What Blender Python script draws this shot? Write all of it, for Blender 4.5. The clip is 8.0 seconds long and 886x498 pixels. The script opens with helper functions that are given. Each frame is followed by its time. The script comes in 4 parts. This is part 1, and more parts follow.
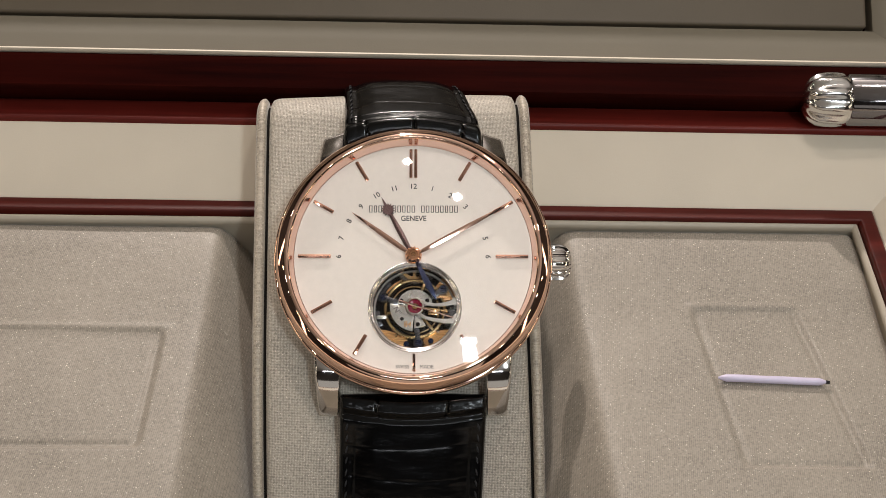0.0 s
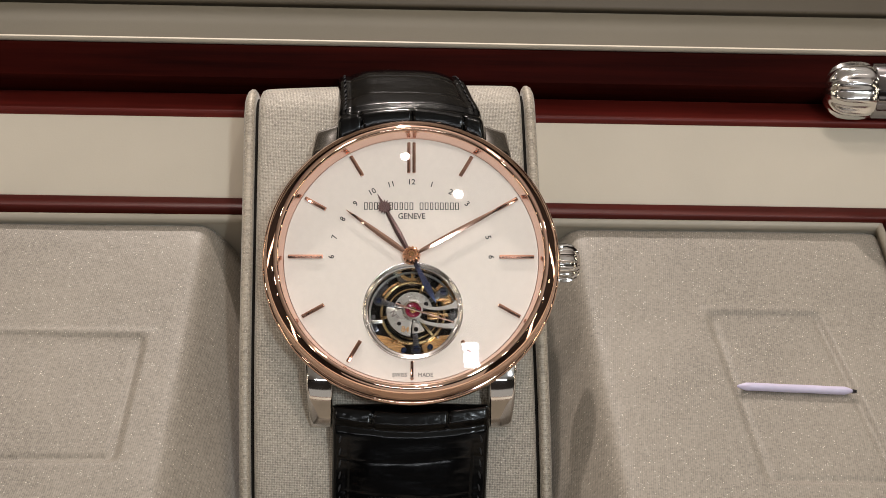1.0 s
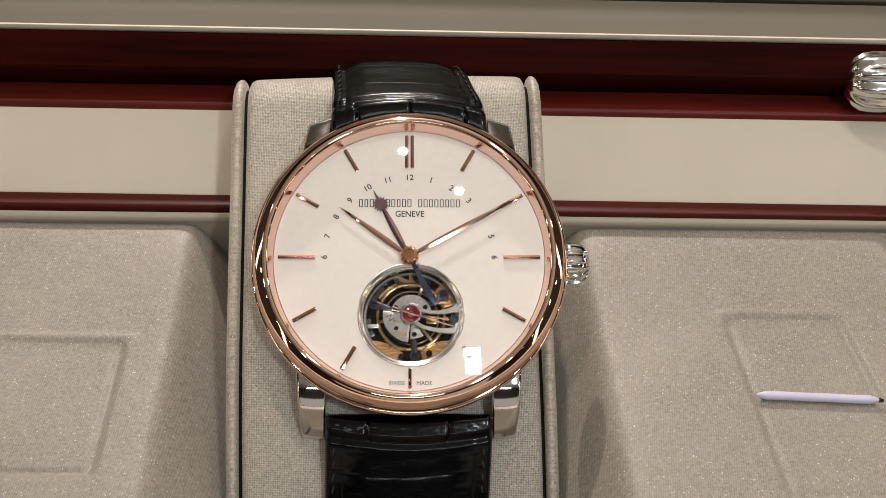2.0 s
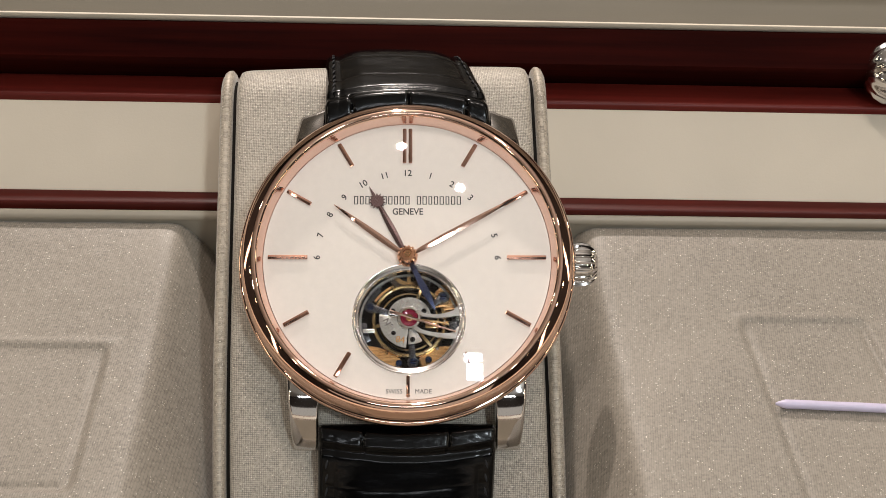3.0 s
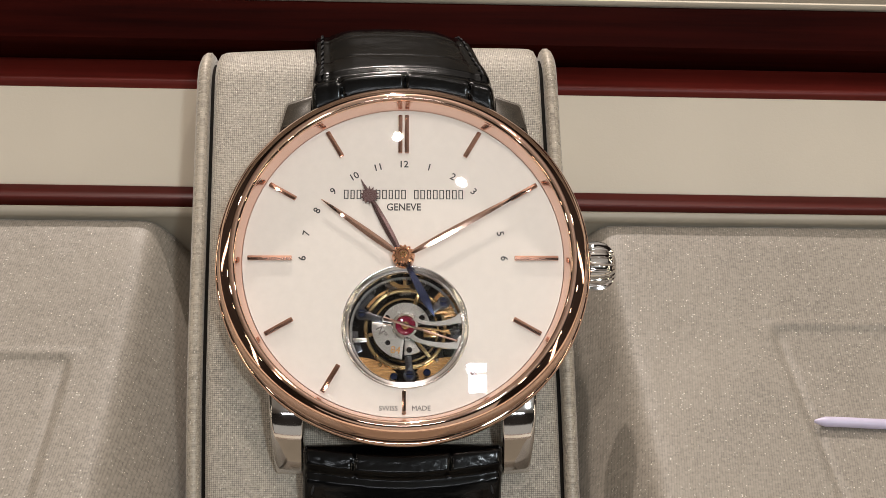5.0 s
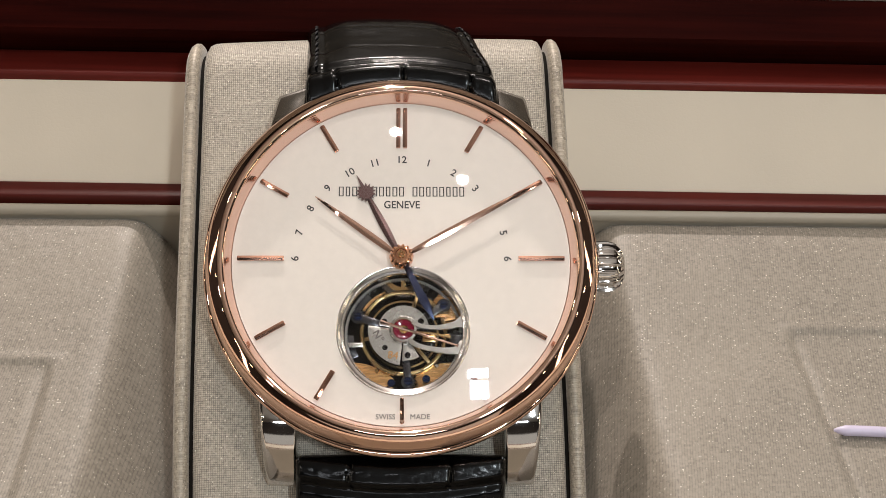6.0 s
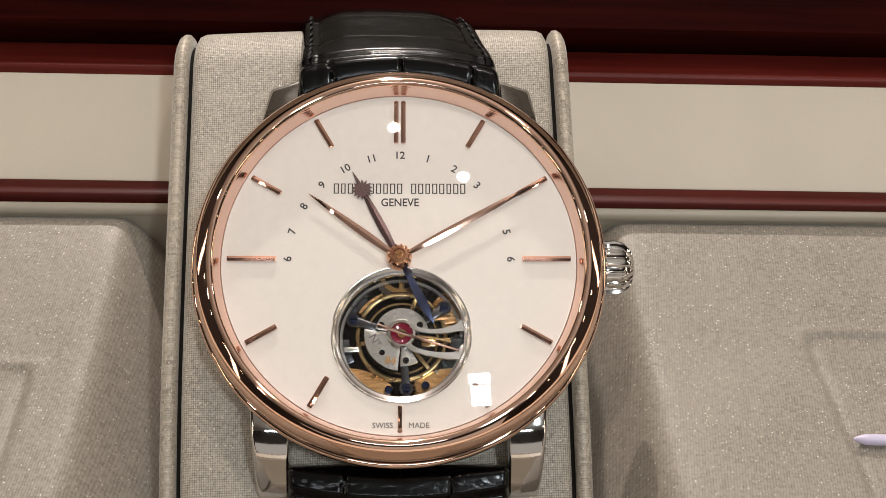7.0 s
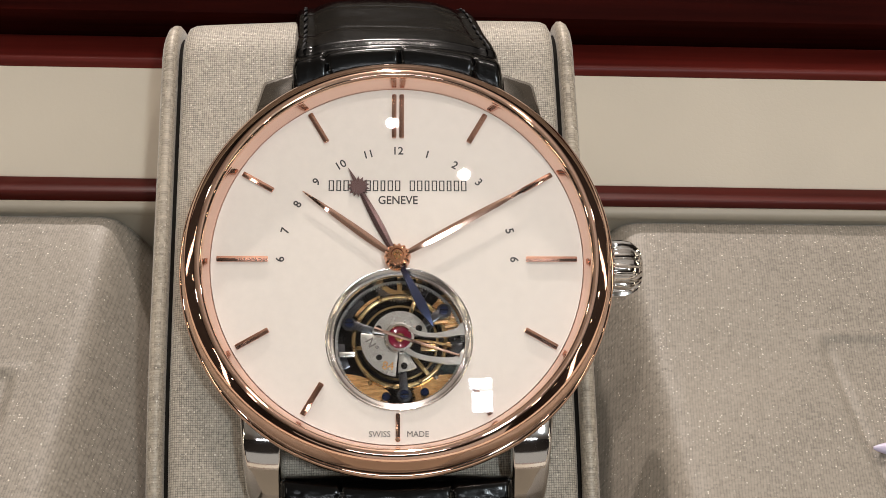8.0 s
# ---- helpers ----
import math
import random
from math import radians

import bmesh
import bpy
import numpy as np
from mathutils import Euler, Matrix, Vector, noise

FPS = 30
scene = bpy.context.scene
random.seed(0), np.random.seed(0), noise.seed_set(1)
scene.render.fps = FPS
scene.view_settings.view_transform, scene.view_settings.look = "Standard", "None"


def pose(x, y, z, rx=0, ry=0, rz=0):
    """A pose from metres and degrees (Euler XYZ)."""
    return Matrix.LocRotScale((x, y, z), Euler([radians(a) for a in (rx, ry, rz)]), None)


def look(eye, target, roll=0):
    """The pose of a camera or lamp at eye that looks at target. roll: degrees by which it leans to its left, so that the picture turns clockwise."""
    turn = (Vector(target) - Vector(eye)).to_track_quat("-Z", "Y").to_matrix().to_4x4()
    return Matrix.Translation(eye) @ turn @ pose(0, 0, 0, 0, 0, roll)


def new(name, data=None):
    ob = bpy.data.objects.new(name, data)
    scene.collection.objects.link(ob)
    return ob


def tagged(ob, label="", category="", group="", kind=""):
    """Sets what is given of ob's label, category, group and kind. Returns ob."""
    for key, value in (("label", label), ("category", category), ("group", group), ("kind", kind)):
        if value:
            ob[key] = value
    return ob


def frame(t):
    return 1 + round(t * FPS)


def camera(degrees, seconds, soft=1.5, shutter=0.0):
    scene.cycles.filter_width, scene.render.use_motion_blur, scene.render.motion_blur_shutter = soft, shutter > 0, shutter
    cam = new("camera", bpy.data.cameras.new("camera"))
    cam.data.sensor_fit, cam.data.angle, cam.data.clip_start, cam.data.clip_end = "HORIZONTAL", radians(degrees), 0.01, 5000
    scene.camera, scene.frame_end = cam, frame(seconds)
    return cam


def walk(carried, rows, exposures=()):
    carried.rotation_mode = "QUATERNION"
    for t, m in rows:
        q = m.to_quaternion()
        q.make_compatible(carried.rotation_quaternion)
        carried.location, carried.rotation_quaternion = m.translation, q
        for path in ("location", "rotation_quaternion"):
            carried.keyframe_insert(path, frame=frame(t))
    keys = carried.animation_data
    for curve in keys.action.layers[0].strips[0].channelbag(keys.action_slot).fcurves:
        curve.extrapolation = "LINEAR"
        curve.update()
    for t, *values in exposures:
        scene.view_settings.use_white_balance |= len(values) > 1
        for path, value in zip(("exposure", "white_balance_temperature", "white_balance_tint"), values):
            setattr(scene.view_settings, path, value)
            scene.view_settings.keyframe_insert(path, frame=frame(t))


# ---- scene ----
# All sizes below are in millimetres and are brought to metres by MM.
MM = 0.001
cam = camera(38.0, 8.0, soft=0.75)
ROWS = [
    (0.0, -0.212, -140.094, 152.177, 45.540, -1.409, -0.546),
    (0.5, -0.080, -135.476, 147.490, 45.569, -1.412, -0.553),
    (1.0, 0.044, -131.144, 143.093, 45.598, -1.415, -0.559),
    (1.5, 0.161, -127.073, 138.961, 45.627, -1.418, -0.566),
    (2.0, 0.270, -123.238, 135.071, 45.657, -1.421, -0.572),
    (2.5, 0.373, -119.621, 131.401, 45.686, -1.424, -0.579),
    (3.0, 0.470, -116.204, 127.934, 45.715, -1.426, -0.585),
    (3.5, 0.562, -112.970, 124.654, 45.745, -1.429, -0.592),
    (4.0, 0.648, -109.904, 121.545, 45.774, -1.432, -0.599),
    (4.5, 0.730, -106.995, 118.595, 45.803, -1.435, -0.605),
    (5.0, 0.808, -104.230, 115.792, 45.833, -1.438, -0.612),
    (5.5, 0.882, -101.600, 113.125, 45.862, -1.441, -0.618),
    (6.0, 0.952, -99.093, 110.585, 45.891, -1.443, -0.625),
    (6.5, 1.019, -96.703, 108.163, 45.920, -1.446, -0.632),
    (7.0, 1.082, -94.421, 105.850, 45.950, -1.449, -0.638),
    (7.5, 1.142, -92.239, 103.640, 45.979, -1.452, -0.645),
    (8.0, 1.200, -90.152, 101.526, 46.008, -1.455, -0.651),
]
walk(cam, [(t, pose(x * MM, y * MM, z * MM, rx, ry, rz)) for t, x, y, z, rx, ry, rz in ROWS],
     [(0.0, -0.16), (1.5, -0.11), (3.5, -0.08), (8.0, -0.07)])

# ---------------------------------------------------------------- light
world = bpy.data.worlds.new("world")
scene.world = world
world.use_nodes = True
world.node_tree.nodes["Background"].inputs[0].default_value = (1.0, 0.93, 0.85, 1)
world.node_tree.nodes["Background"].inputs[1].default_value = 0.06


def ceiling_lamp(name, at, size, watts, colour, size_y=None, roll=0):
    data = bpy.data.lights.new(name, "AREA")
    data.shape = "RECTANGLE" if size_y else "DISK"
    data.size, data.energy, data.color = size, watts, colour
    if size_y:
        data.size_y = size_y
    ob = new(name, data)
    ob.matrix_world = look(at, (0, 0, 0), roll)
    return ob


WARM = (1.0, 0.898, 0.83)
ceiling_lamp("spot_lamp", (-0.016, 0.153, 0.52), 0.020, 0.53, WARM)
ceiling_lamp("spot_lamp", (0.105, 0.055, 0.52), 0.021, 0.36, WARM)
ceiling_lamp("spot_lamp", (-0.05, 0.63, 0.49), 0.018, 5.0, WARM)
ceiling_lamp("panel_lamp", (0.194, -0.432, 0.52), 0.046, 1.0, (0.86, 0.945, 1.0), 0.046, -17)
ceiling_lamp("panel_lamp", (0.181, -0.381, 0.52), 0.050, 0.36, (0.82, 0.95, 1.0), 0.022, -17)
# unseen distant spots, added for sparkles on the polished metal
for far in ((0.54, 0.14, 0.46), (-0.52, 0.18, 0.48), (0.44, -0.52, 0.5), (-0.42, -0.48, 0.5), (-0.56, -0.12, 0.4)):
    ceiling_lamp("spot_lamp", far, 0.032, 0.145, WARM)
# unseen lights behind the camera, added for pale bands on lugs and strap roll
ceiling_lamp("front_fill_lamp", (0.03, -0.745, 0.12), 1.0, 0.30, (1.0, 0.93, 0.84), 0.22)
ceiling_lamp("roll_highlight_lamp", (0.0, -0.66, 0.50), 0.30, 0.45, (0.92, 0.95, 1.0), 0.03)
# rows of small unseen spots on both sides, added to sparkle on the bezel
for k in range(6):
    ceiling_lamp("bezel_sparkle_spot", (0.62, -0.47 + 0.11 * k, 0.30 - 0.02 * k), 0.016, 0.022, (1.0, 0.84, 0.60))
for k in range(4):
    ceiling_lamp("bezel_sparkle_spot", (-0.62, -0.42 + 0.14 * k, 0.26), 0.018, 0.022, (1.0, 0.84, 0.60))
# wide dim overhead fill, unseen and added to brighten what the bezel reflects
ceiling_lamp("overhead_fill_lamp", (0.11, 0.04, 0.552), 0.88, 0.44, (1.0, 0.93, 0.87), 0.72)
# upright strips along the walls, unseen and added to streak the bezel
for strip in ((0.64, 0.10, 0.18), (-0.64, 0.12, 0.2), (0.64, -0.30, 0.18), (-0.64, -0.34, 0.2)):
    ceiling_lamp("bezel_streak_lamp", strip, 0.04, 0.19, (1.0, 0.88, 0.68), 0.36)


# ---------------------------------------------------------------- materials
def material(name, colour, rough=0.5, metal=0.0, coat=0.0, spec=0.5):
    m = bpy.data.materials.new(name)
    m.use_nodes = True
    b = m.node_tree.nodes["Principled BSDF"]
    b.inputs["Base Color"].default_value = (*colour, 1)
    b.inputs["Roughness"].default_value = rough
    b.inputs["Metallic"].default_value = metal
    b.inputs["Coat Weight"].default_value = coat
    b.inputs["Coat Roughness"].default_value = 0.08
    b.inputs["Specular IOR Level"].default_value = spec
    return m, m.node_tree, b


def node(tree, kind, **values):
    n = tree.nodes.new(kind)
    for key, value in values.items():
        n.inputs[key].default_value = value
    return n


def coords(tree, scale=(1, 1, 1), turn=(0, 0, 0)):
    tc = tree.nodes.new("ShaderNodeTexCoord")
    mp = tree.nodes.new("ShaderNodeMapping")
    mp.inputs["Scale"].default_value = scale
    mp.inputs["Rotation"].default_value = [radians(a) for a in turn]
    tree.links.new(tc.outputs["Object"], mp.inputs["Vector"])
    return mp.outputs["Vector"]


def noise_tex(tree, vec, scale, detail=3.0, rough=0.55):
    n = node(tree, "ShaderNodeTexNoise", Scale=scale, Detail=detail, Roughness=rough)
    tree.links.new(vec, n.inputs["Vector"])
    return n.outputs["Fac"]


def ramp(tree, fac, stops):
    r = tree.nodes.new("ShaderNodeValToRGB")
    r.color_ramp.elements[0].position, r.color_ramp.elements[0].color = stops[0][0], (*stops[0][1], 1)
    r.color_ramp.elements[1].position, r.color_ramp.elements[1].color = stops[-1][0], (*stops[-1][1], 1)
    for at, colour in stops[1:-1]:
        e = r.color_ramp.elements.new(at)
        e.color = (*colour, 1)
    tree.links.new(fac, r.inputs["Fac"])
    return r.outputs["Color"]


def calc(tree, op, a, b=0.0, c=0.0):
    n = tree.nodes.new("ShaderNodeMath")
    n.operation = op
    for i, v in enumerate((a, b, c)):
        if isinstance(v, (int, float)):
            n.inputs[i].default_value = v
        else:
            tree.links.new(v, n.inputs[i])
    return n.outputs[0]


def bump(tree, b, height, strength, distance):
    n = node(tree, "ShaderNodeBump", Strength=strength, Distance=distance)
    tree.links.new(height, n.inputs["Height"])
    tree.links.new(n.outputs["Normal"], b.inputs["Normal"])
    return n


def woven(name, colour, thread=0.24, glitter=0.5, axes="xy", depth=0.05, lines=0.5, skew=0.0, cross=1.0, grain=0.9, fleck_scale=4800.0, vary=0.25, shine=0.0):
    """Satin cloth: crossing threads with dark gaps, each cell a little different, rare glittering fibres, slow unevenness.
    lines: how dark the gaps are; cross: share of the threads that run the other way; skew: slant of the first threads."""
    m, tree, b = material(name, colour, 0.46, 0.0)
    vec = coords(tree)
    sep = tree.nodes.new("ShaderNodeSeparateXYZ")
    tree.links.new(vec, sep.inputs[0])
    out = {"x": sep.outputs[0], "y": sep.outputs[1], "z": sep.outputs[2]}
    sway = calc(tree, "MULTIPLY", calc(tree, "SUBTRACT", noise_tex(tree, vec, 170.0, 3.0), 0.5), 1.5)
    k = 1.0 / (thread * MM)
    p1 = calc(tree, "ADD", calc(tree, "MULTIPLY", calc(tree, "ADD", out[axes[0]], calc(tree, "MULTIPLY", out[axes[1]], skew)), k), sway)
    p2 = calc(tree, "ADD", calc(tree, "MULTIPLY", out[axes[1]], k), calc(tree, "MULTIPLY", sway, 0.7))
    g1 = calc(tree, "ABSOLUTE", calc(tree, "SINE", calc(tree, "MULTIPLY", p1, math.pi)))
    g2 = calc(tree, "ABSOLUTE", calc(tree, "SINE", calc(tree, "MULTIPLY", p2, math.pi)))
    g2 = calc(tree, "ADD", calc(tree, "MULTIPLY", g2, cross), 1.0 - cross)
    weave = calc(tree, "POWER", calc(tree, "MULTIPLY", g1, g2), 0.6)
    cell = tree.nodes.new("ShaderNodeCombineXYZ")
    tree.links.new(calc(tree, "FLOOR", p1), cell.inputs[0])
    tree.links.new(calc(tree, "FLOOR", p2), cell.inputs[1])
    own = tree.nodes.new("ShaderNodeTexWhiteNoise")
    tree.links.new(cell.outputs[0], own.inputs["Vector"])
    fine = noise_tex(tree, vec, 3000.0, 3.0, 0.75)
    slow = noise_tex(tree, vec, 45.0, 3.0, 0.5)
    h = calc(tree, "ADD", calc(tree, "MULTIPLY", weave, 0.6 * lines + 0.2), calc(tree, "ADD", calc(tree, "MULTIPLY", fine, 0.85 * grain), calc(tree, "MULTIPLY", own.outputs["Value"], 0.3)))
    bump(tree, b, h, 0.55, depth * MM)
    dark = tuple(c * 0.30 for c in colour)
    light = tuple(min(1, c * 1.35) for c in colour)
    mixv = calc(tree, "ADD", calc(tree, "MULTIPLY", calc(tree, "SUBTRACT", weave, 0.66), lines), calc(tree, "ADD", calc(tree, "MULTIPLY", calc(tree, "SUBTRACT", own.outputs["Value"], 0.5), vary), calc(tree, "ADD", calc(tree, "MULTIPLY", calc(tree, "SUBTRACT", fine, 0.5), grain), calc(tree, "ADD", calc(tree, "MULTIPLY", slow, 0.4), 0.3))))
    col = ramp(tree, mixv, [(0.05, dark), (0.5, colour), (0.95, light)])
    # glittering fibres, glints put in as pale colour, thicker in some places than others
    v = node(tree, "ShaderNodeTexVoronoi", Scale=fleck_scale)
    tree.links.new(vec, v.inputs["Vector"])
    sepc = tree.nodes.new("ShaderNodeSeparateColor")
    tree.links.new(v.outputs["Color"], sepc.inputs[0])
    thick = calc(tree, "MULTIPLY", noise_tex(tree, vec, 130.0, 3.0, 0.6), 0.26 * glitter)
    rare = calc(tree, "GREATER_THAN", sepc.outputs[0], calc(tree, "SUBTRACT", 1.0, thick))
    near = calc(tree, "LESS_THAN", v.outputs["Distance"], 0.5)
    fleck = calc(tree, "MULTIPLY", calc(tree, "MULTIPLY", rare, near), calc(tree, "MULTIPLY", calc(tree, "POWER", sepc.outputs[1], 1.6), 0.7))
    blend = tree.nodes.new("ShaderNodeMix")
    blend.data_type = "RGBA"
    tree.links.new(fleck, blend.inputs[0])
    tree.links.new(col, blend.inputs[6])
    blend.inputs[7].default_value = (0.90, 0.84, 0.73, 1)
    b.inputs["Metallic"].default_value = shine
    tree.links.new(blend.outputs[2], b.inputs["Base Color"])
    tree.links.new(calc(tree, "SUBTRACT", 0.48, calc(tree, "MULTIPLY", fleck, 0.2)), b.inputs["Roughness"])
    b.inputs["Sheen Weight"].default_value = 0.35
    b.inputs["Sheen Roughness"].default_value = 0.35
    b.inputs["Specular IOR Level"].default_value = 0.42
    return m


def metal(name, colour, rough=0.12, scratches=0.04, grain=(1, 1, 1)):
    m, tree, b = material(name, colour, rough, 1.0)
    vec = coords(tree, grain)
    n = noise_tex(tree, vec, 700.0, 4.0, 0.6)
    r = calc(tree, "ADD", calc(tree, "MULTIPLY", n, scratches * 2), rough - scratches)
    tree.links.new(r, b.inputs["Roughness"])
    bump(tree, b, n, 0.06, 0.02 * MM)
    return m


def lacquer(name, dark, light, rough=0.3, coat=0.12, spec=0.5):
    """Lacquered mahogany with its grain along x."""
    m, tree, b = material(name, dark, rough, 0.0, coat, spec)
    vec = coords(tree, (6, 160, 160))
    n = noise_tex(tree, vec, 3.0, 6.0, 0.65)
    slow = noise_tex(tree, coords(tree, (14, 40, 40)), 1.0, 2.0)
    f = calc(tree, "ADD", calc(tree, "MULTIPLY", n, 0.65), calc(tree, "MULTIPLY", slow, 0.35))
    tree.links.new(ramp(tree, f, [(0.32, dark), (0.66, light)]), b.inputs["Base Color"])
    bump(tree, b, n, 0.12, 0.05 * MM)
    return m


def hide(name, colour, rough, scale, strength, depth, contrast=0.8):
    m, tree, b = material(name, colour, rough)
    vec = coords(tree)
    v = node(tree, "ShaderNodeTexVoronoi", Scale=scale)
    v.feature = "DISTANCE_TO_EDGE"
    tree.links.new(vec, v.inputs["Vector"])
    fine = noise_tex(tree, vec, scale * 1.5, 4.0, 0.6)
    slow = noise_tex(tree, vec, 60.0, 3.0, 0.5)
    h = calc(tree, "ADD", calc(tree, "MINIMUM", calc(tree, "MULTIPLY", v.outputs["Distance"], 4.0), 0.6), calc(tree, "MULTIPLY", fine, 0.6))
    bump(tree, b, h, strength, depth * MM)
    tree.links.new(ramp(tree, slow, [(0.3, tuple(c * contrast for c in colour)), (0.7, colour)]), b.inputs["Base Color"])
    tree.links.new(calc(tree, "ADD", calc(tree, "MULTIPLY", fine, 0.16), rough - 0.08), b.inputs["Roughness"])
    return m


def plain(name, colour, rough=0.5, scale=120.0, vary=0.12, metal_=0.0, spec=0.5):
    m, tree, b = material(name, colour, rough, metal_, 0.0, spec)
    n = noise_tex(tree, coords(tree), scale, 4.0, 0.6)
    tree.links.new(ramp(tree, n, [(0.3, tuple(c * (1 - vary) for c in colour)), (0.7, tuple(min(1, c * (1 + vary * 0.4)) for c in colour))]), b.inputs["Base Color"])
    bump(tree, b, n, 0.08, 0.02 * MM)
    return m


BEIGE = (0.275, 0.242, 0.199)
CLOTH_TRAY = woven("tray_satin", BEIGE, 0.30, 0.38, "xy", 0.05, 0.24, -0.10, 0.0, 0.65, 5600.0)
CLOTH_PILLOW = woven("pillow_satin", (0.475, 0.42, 0.345), 0.235, 0.7, "xy", 0.09, 0.52, 0.0, 1.0, 0.8, 5200.0, 0.22, 0.0)
CLOTH_PIPING = woven("piping_satin", (0.455, 0.395, 0.315), 0.26, 0.9, "yz", 0.06, 0.22, 0.0, 1.0, 0.8, 5600.0, 0.3, 0.12)
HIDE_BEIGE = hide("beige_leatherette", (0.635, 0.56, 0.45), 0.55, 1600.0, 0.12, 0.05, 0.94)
# beige leatherette darkened for the upright border, its shade put into the colour
HIDE_BORDER_SHADED = hide("shaded_border_leatherette", (0.42, 0.37, 0.295), 0.5, 1600.0, 0.12, 0.05, 0.92)
# lid panel and side lining: shade inside the lid is put into both colours
HIDE_PANEL_SHADED = hide("shaded_panel_leatherette", (0.108, 0.084, 0.056), 0.6, 1600.0, 0.12, 0.05, 0.9)
HIDE_LID_SHADED = hide("shaded_lid_leatherette", (0.138, 0.118, 0.083), 0.6, 1600.0, 0.12, 0.05, 0.94)
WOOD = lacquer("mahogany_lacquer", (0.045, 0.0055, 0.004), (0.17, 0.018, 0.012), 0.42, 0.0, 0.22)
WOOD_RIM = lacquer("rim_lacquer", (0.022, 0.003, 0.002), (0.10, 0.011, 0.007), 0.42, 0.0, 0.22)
# mahogany copy taken near black: shade on the lid put into the colour
WOOD_SHADED = lacquer("shaded_mahogany_lacquer", (0.005, 0.0007, 0.0006), (0.035, 0.0037, 0.0023), 0.5, 0.0, 0.02)
LEATHER = hide("black_leather", (0.0012, 0.0012, 0.0014), 0.17, 2200.0, 0.09, 0.04, 0.6)
LEATHER.node_tree.nodes["Principled BSDF"].inputs["Specular IOR Level"].default_value = 0.27
THREAD = plain("black_thread", (0.022, 0.022, 0.024), 0.6, spec=0.3)
ROSE = metal("rose_gold", (0.88, 0.60, 0.47), 0.045, 0.015)
# rose gold darkened, the markers' dark reflections put into the colour
ROSE_MARKER_DIMMED = metal("dimmed_polished_marker_gold", (0.66, 0.37, 0.27), 0.10, 0.04)
RED_GOLD = metal("red_gold", (0.72, 0.38, 0.23), 0.08, 0.03)
ROSE_POINTER = metal("polished_pointer_gold", (0.66, 0.42, 0.33), 0.07, 0.02)
ROSE_BRUSHED = metal("rose_gold_flange", (0.88, 0.63, 0.54), 0.12, 0.04)
STEEL = metal("polished_steel", (0.72, 0.70, 0.68), 0.07, 0.02)
# steel of the upper lugs, their dark reflection put into the colour
LUG_STEEL_DIMMED = metal("dimmed_lug_steel", (0.34, 0.32, 0.30), 0.10, 0.03)
STEEL_SATIN = metal("satin_steel", (0.66, 0.65, 0.62), 0.27, 0.06)
RING_STEEL = metal("bright_ring_steel", (0.86, 0.82, 0.79), 0.22, 0.04)
STEEL_DIM = metal("dim_polished_steel", (0.17, 0.15, 0.14), 0.14, 0.05)
STEEL_GREY = metal("grey_steel", (0.66, 0.64, 0.61), 0.30, 0.06)
GUN = metal("dark_steel", (0.10, 0.10, 0.11), 0.22, 0.08)
BLACK_METAL = metal("blackened_metal", (0.02, 0.018, 0.018), 0.3, 0.1)
BRASS = metal("brass", (0.62, 0.41, 0.19), 0.18, 0.06)
OLD_BRASS = metal("dull_brass", (0.46, 0.33, 0.16), 0.2, 0.08)
COPPER = metal("gilt_plate", (0.86, 0.50, 0.22), 0.27, 0.14, (1, 6, 1))
BLUED = metal("blued_steel", (0.04, 0.048, 0.095), 0.32, 0.05)
BLUED_SCREW = metal("blued_screw", (0.03, 0.05, 0.14), 0.2, 0.05)
# rose gold of the scale pointer with its dark reflection in the colour
ROSE_DIMMED = metal("dimmed_rose_gold", (0.17, 0.11, 0.11), 0.32, 0.06)
CHROME = metal("chrome", (0.72, 0.71, 0.70), 0.15, 0.03)
DARK_CHROME = metal("dark_chrome", (0.30, 0.29, 0.30), 0.10, 0.03)
DIAL = plain("cream_dial", (0.83, 0.76, 0.69), 0.42, 900.0, 0.03)
CREASE_SHADE = plain("crease_shade_cloth", (0.012, 0.010, 0.008), 0.9, 900.0, 0.3, spec=0.1)
INK = plain("black_print", (0.03, 0.025, 0.025), 0.5)
INK_GREY = plain("grey_print", (0.16, 0.14, 0.13), 0.5)
RUBY = plain("ruby", (0.22, 0.003, 0.03), 0.08, 900.0, 0.3)
LILAC = plain("lilac_plastic", (0.62, 0.56, 0.72), 0.35, 500.0, 0.08)
# unseen room: pale ceiling and near-black walls shape what the metal reflects
CEILING = plain("ceiling_paint", (0.80, 0.77, 0.72), 0.8, 4.0, 0.06)
WALL = plain("dark_reflection_plaster", (0.03, 0.023, 0.019), 0.8, 10.0, 0.1)
COUNTER = plain("counter_laminate", (0.10, 0.07, 0.05), 0.4, 30.0, 0.2)

# clear crystal: passes light straight through and mirrors by Fresnel
CRYSTAL = bpy.data.materials.new("sapphire_crystal")
CRYSTAL.use_nodes = True
_t = CRYSTAL.node_tree
_t.nodes.remove(_t.nodes["Principled BSDF"])
_clear = _t.nodes.new("ShaderNodeBsdfTransparent")
_shine = node(_t, "ShaderNodeBsdfGlossy", Roughness=0.02)
_side = node(_t, "ShaderNodeLayerWeight", Blend=0.5)
_graze = calc(_t, "ADD", calc(_t, "MULTIPLY", calc(_t, "POWER", _side.outputs["Facing"], 5.0), 0.95), 0.045)
_mix = _t.nodes.new("ShaderNodeMixShader")
_t.links.new(_graze, _mix.inputs[0])
_t.links.new(_clear.outputs[0], _mix.inputs[1])
_t.links.new(_shine.outputs[0], _mix.inputs[2])
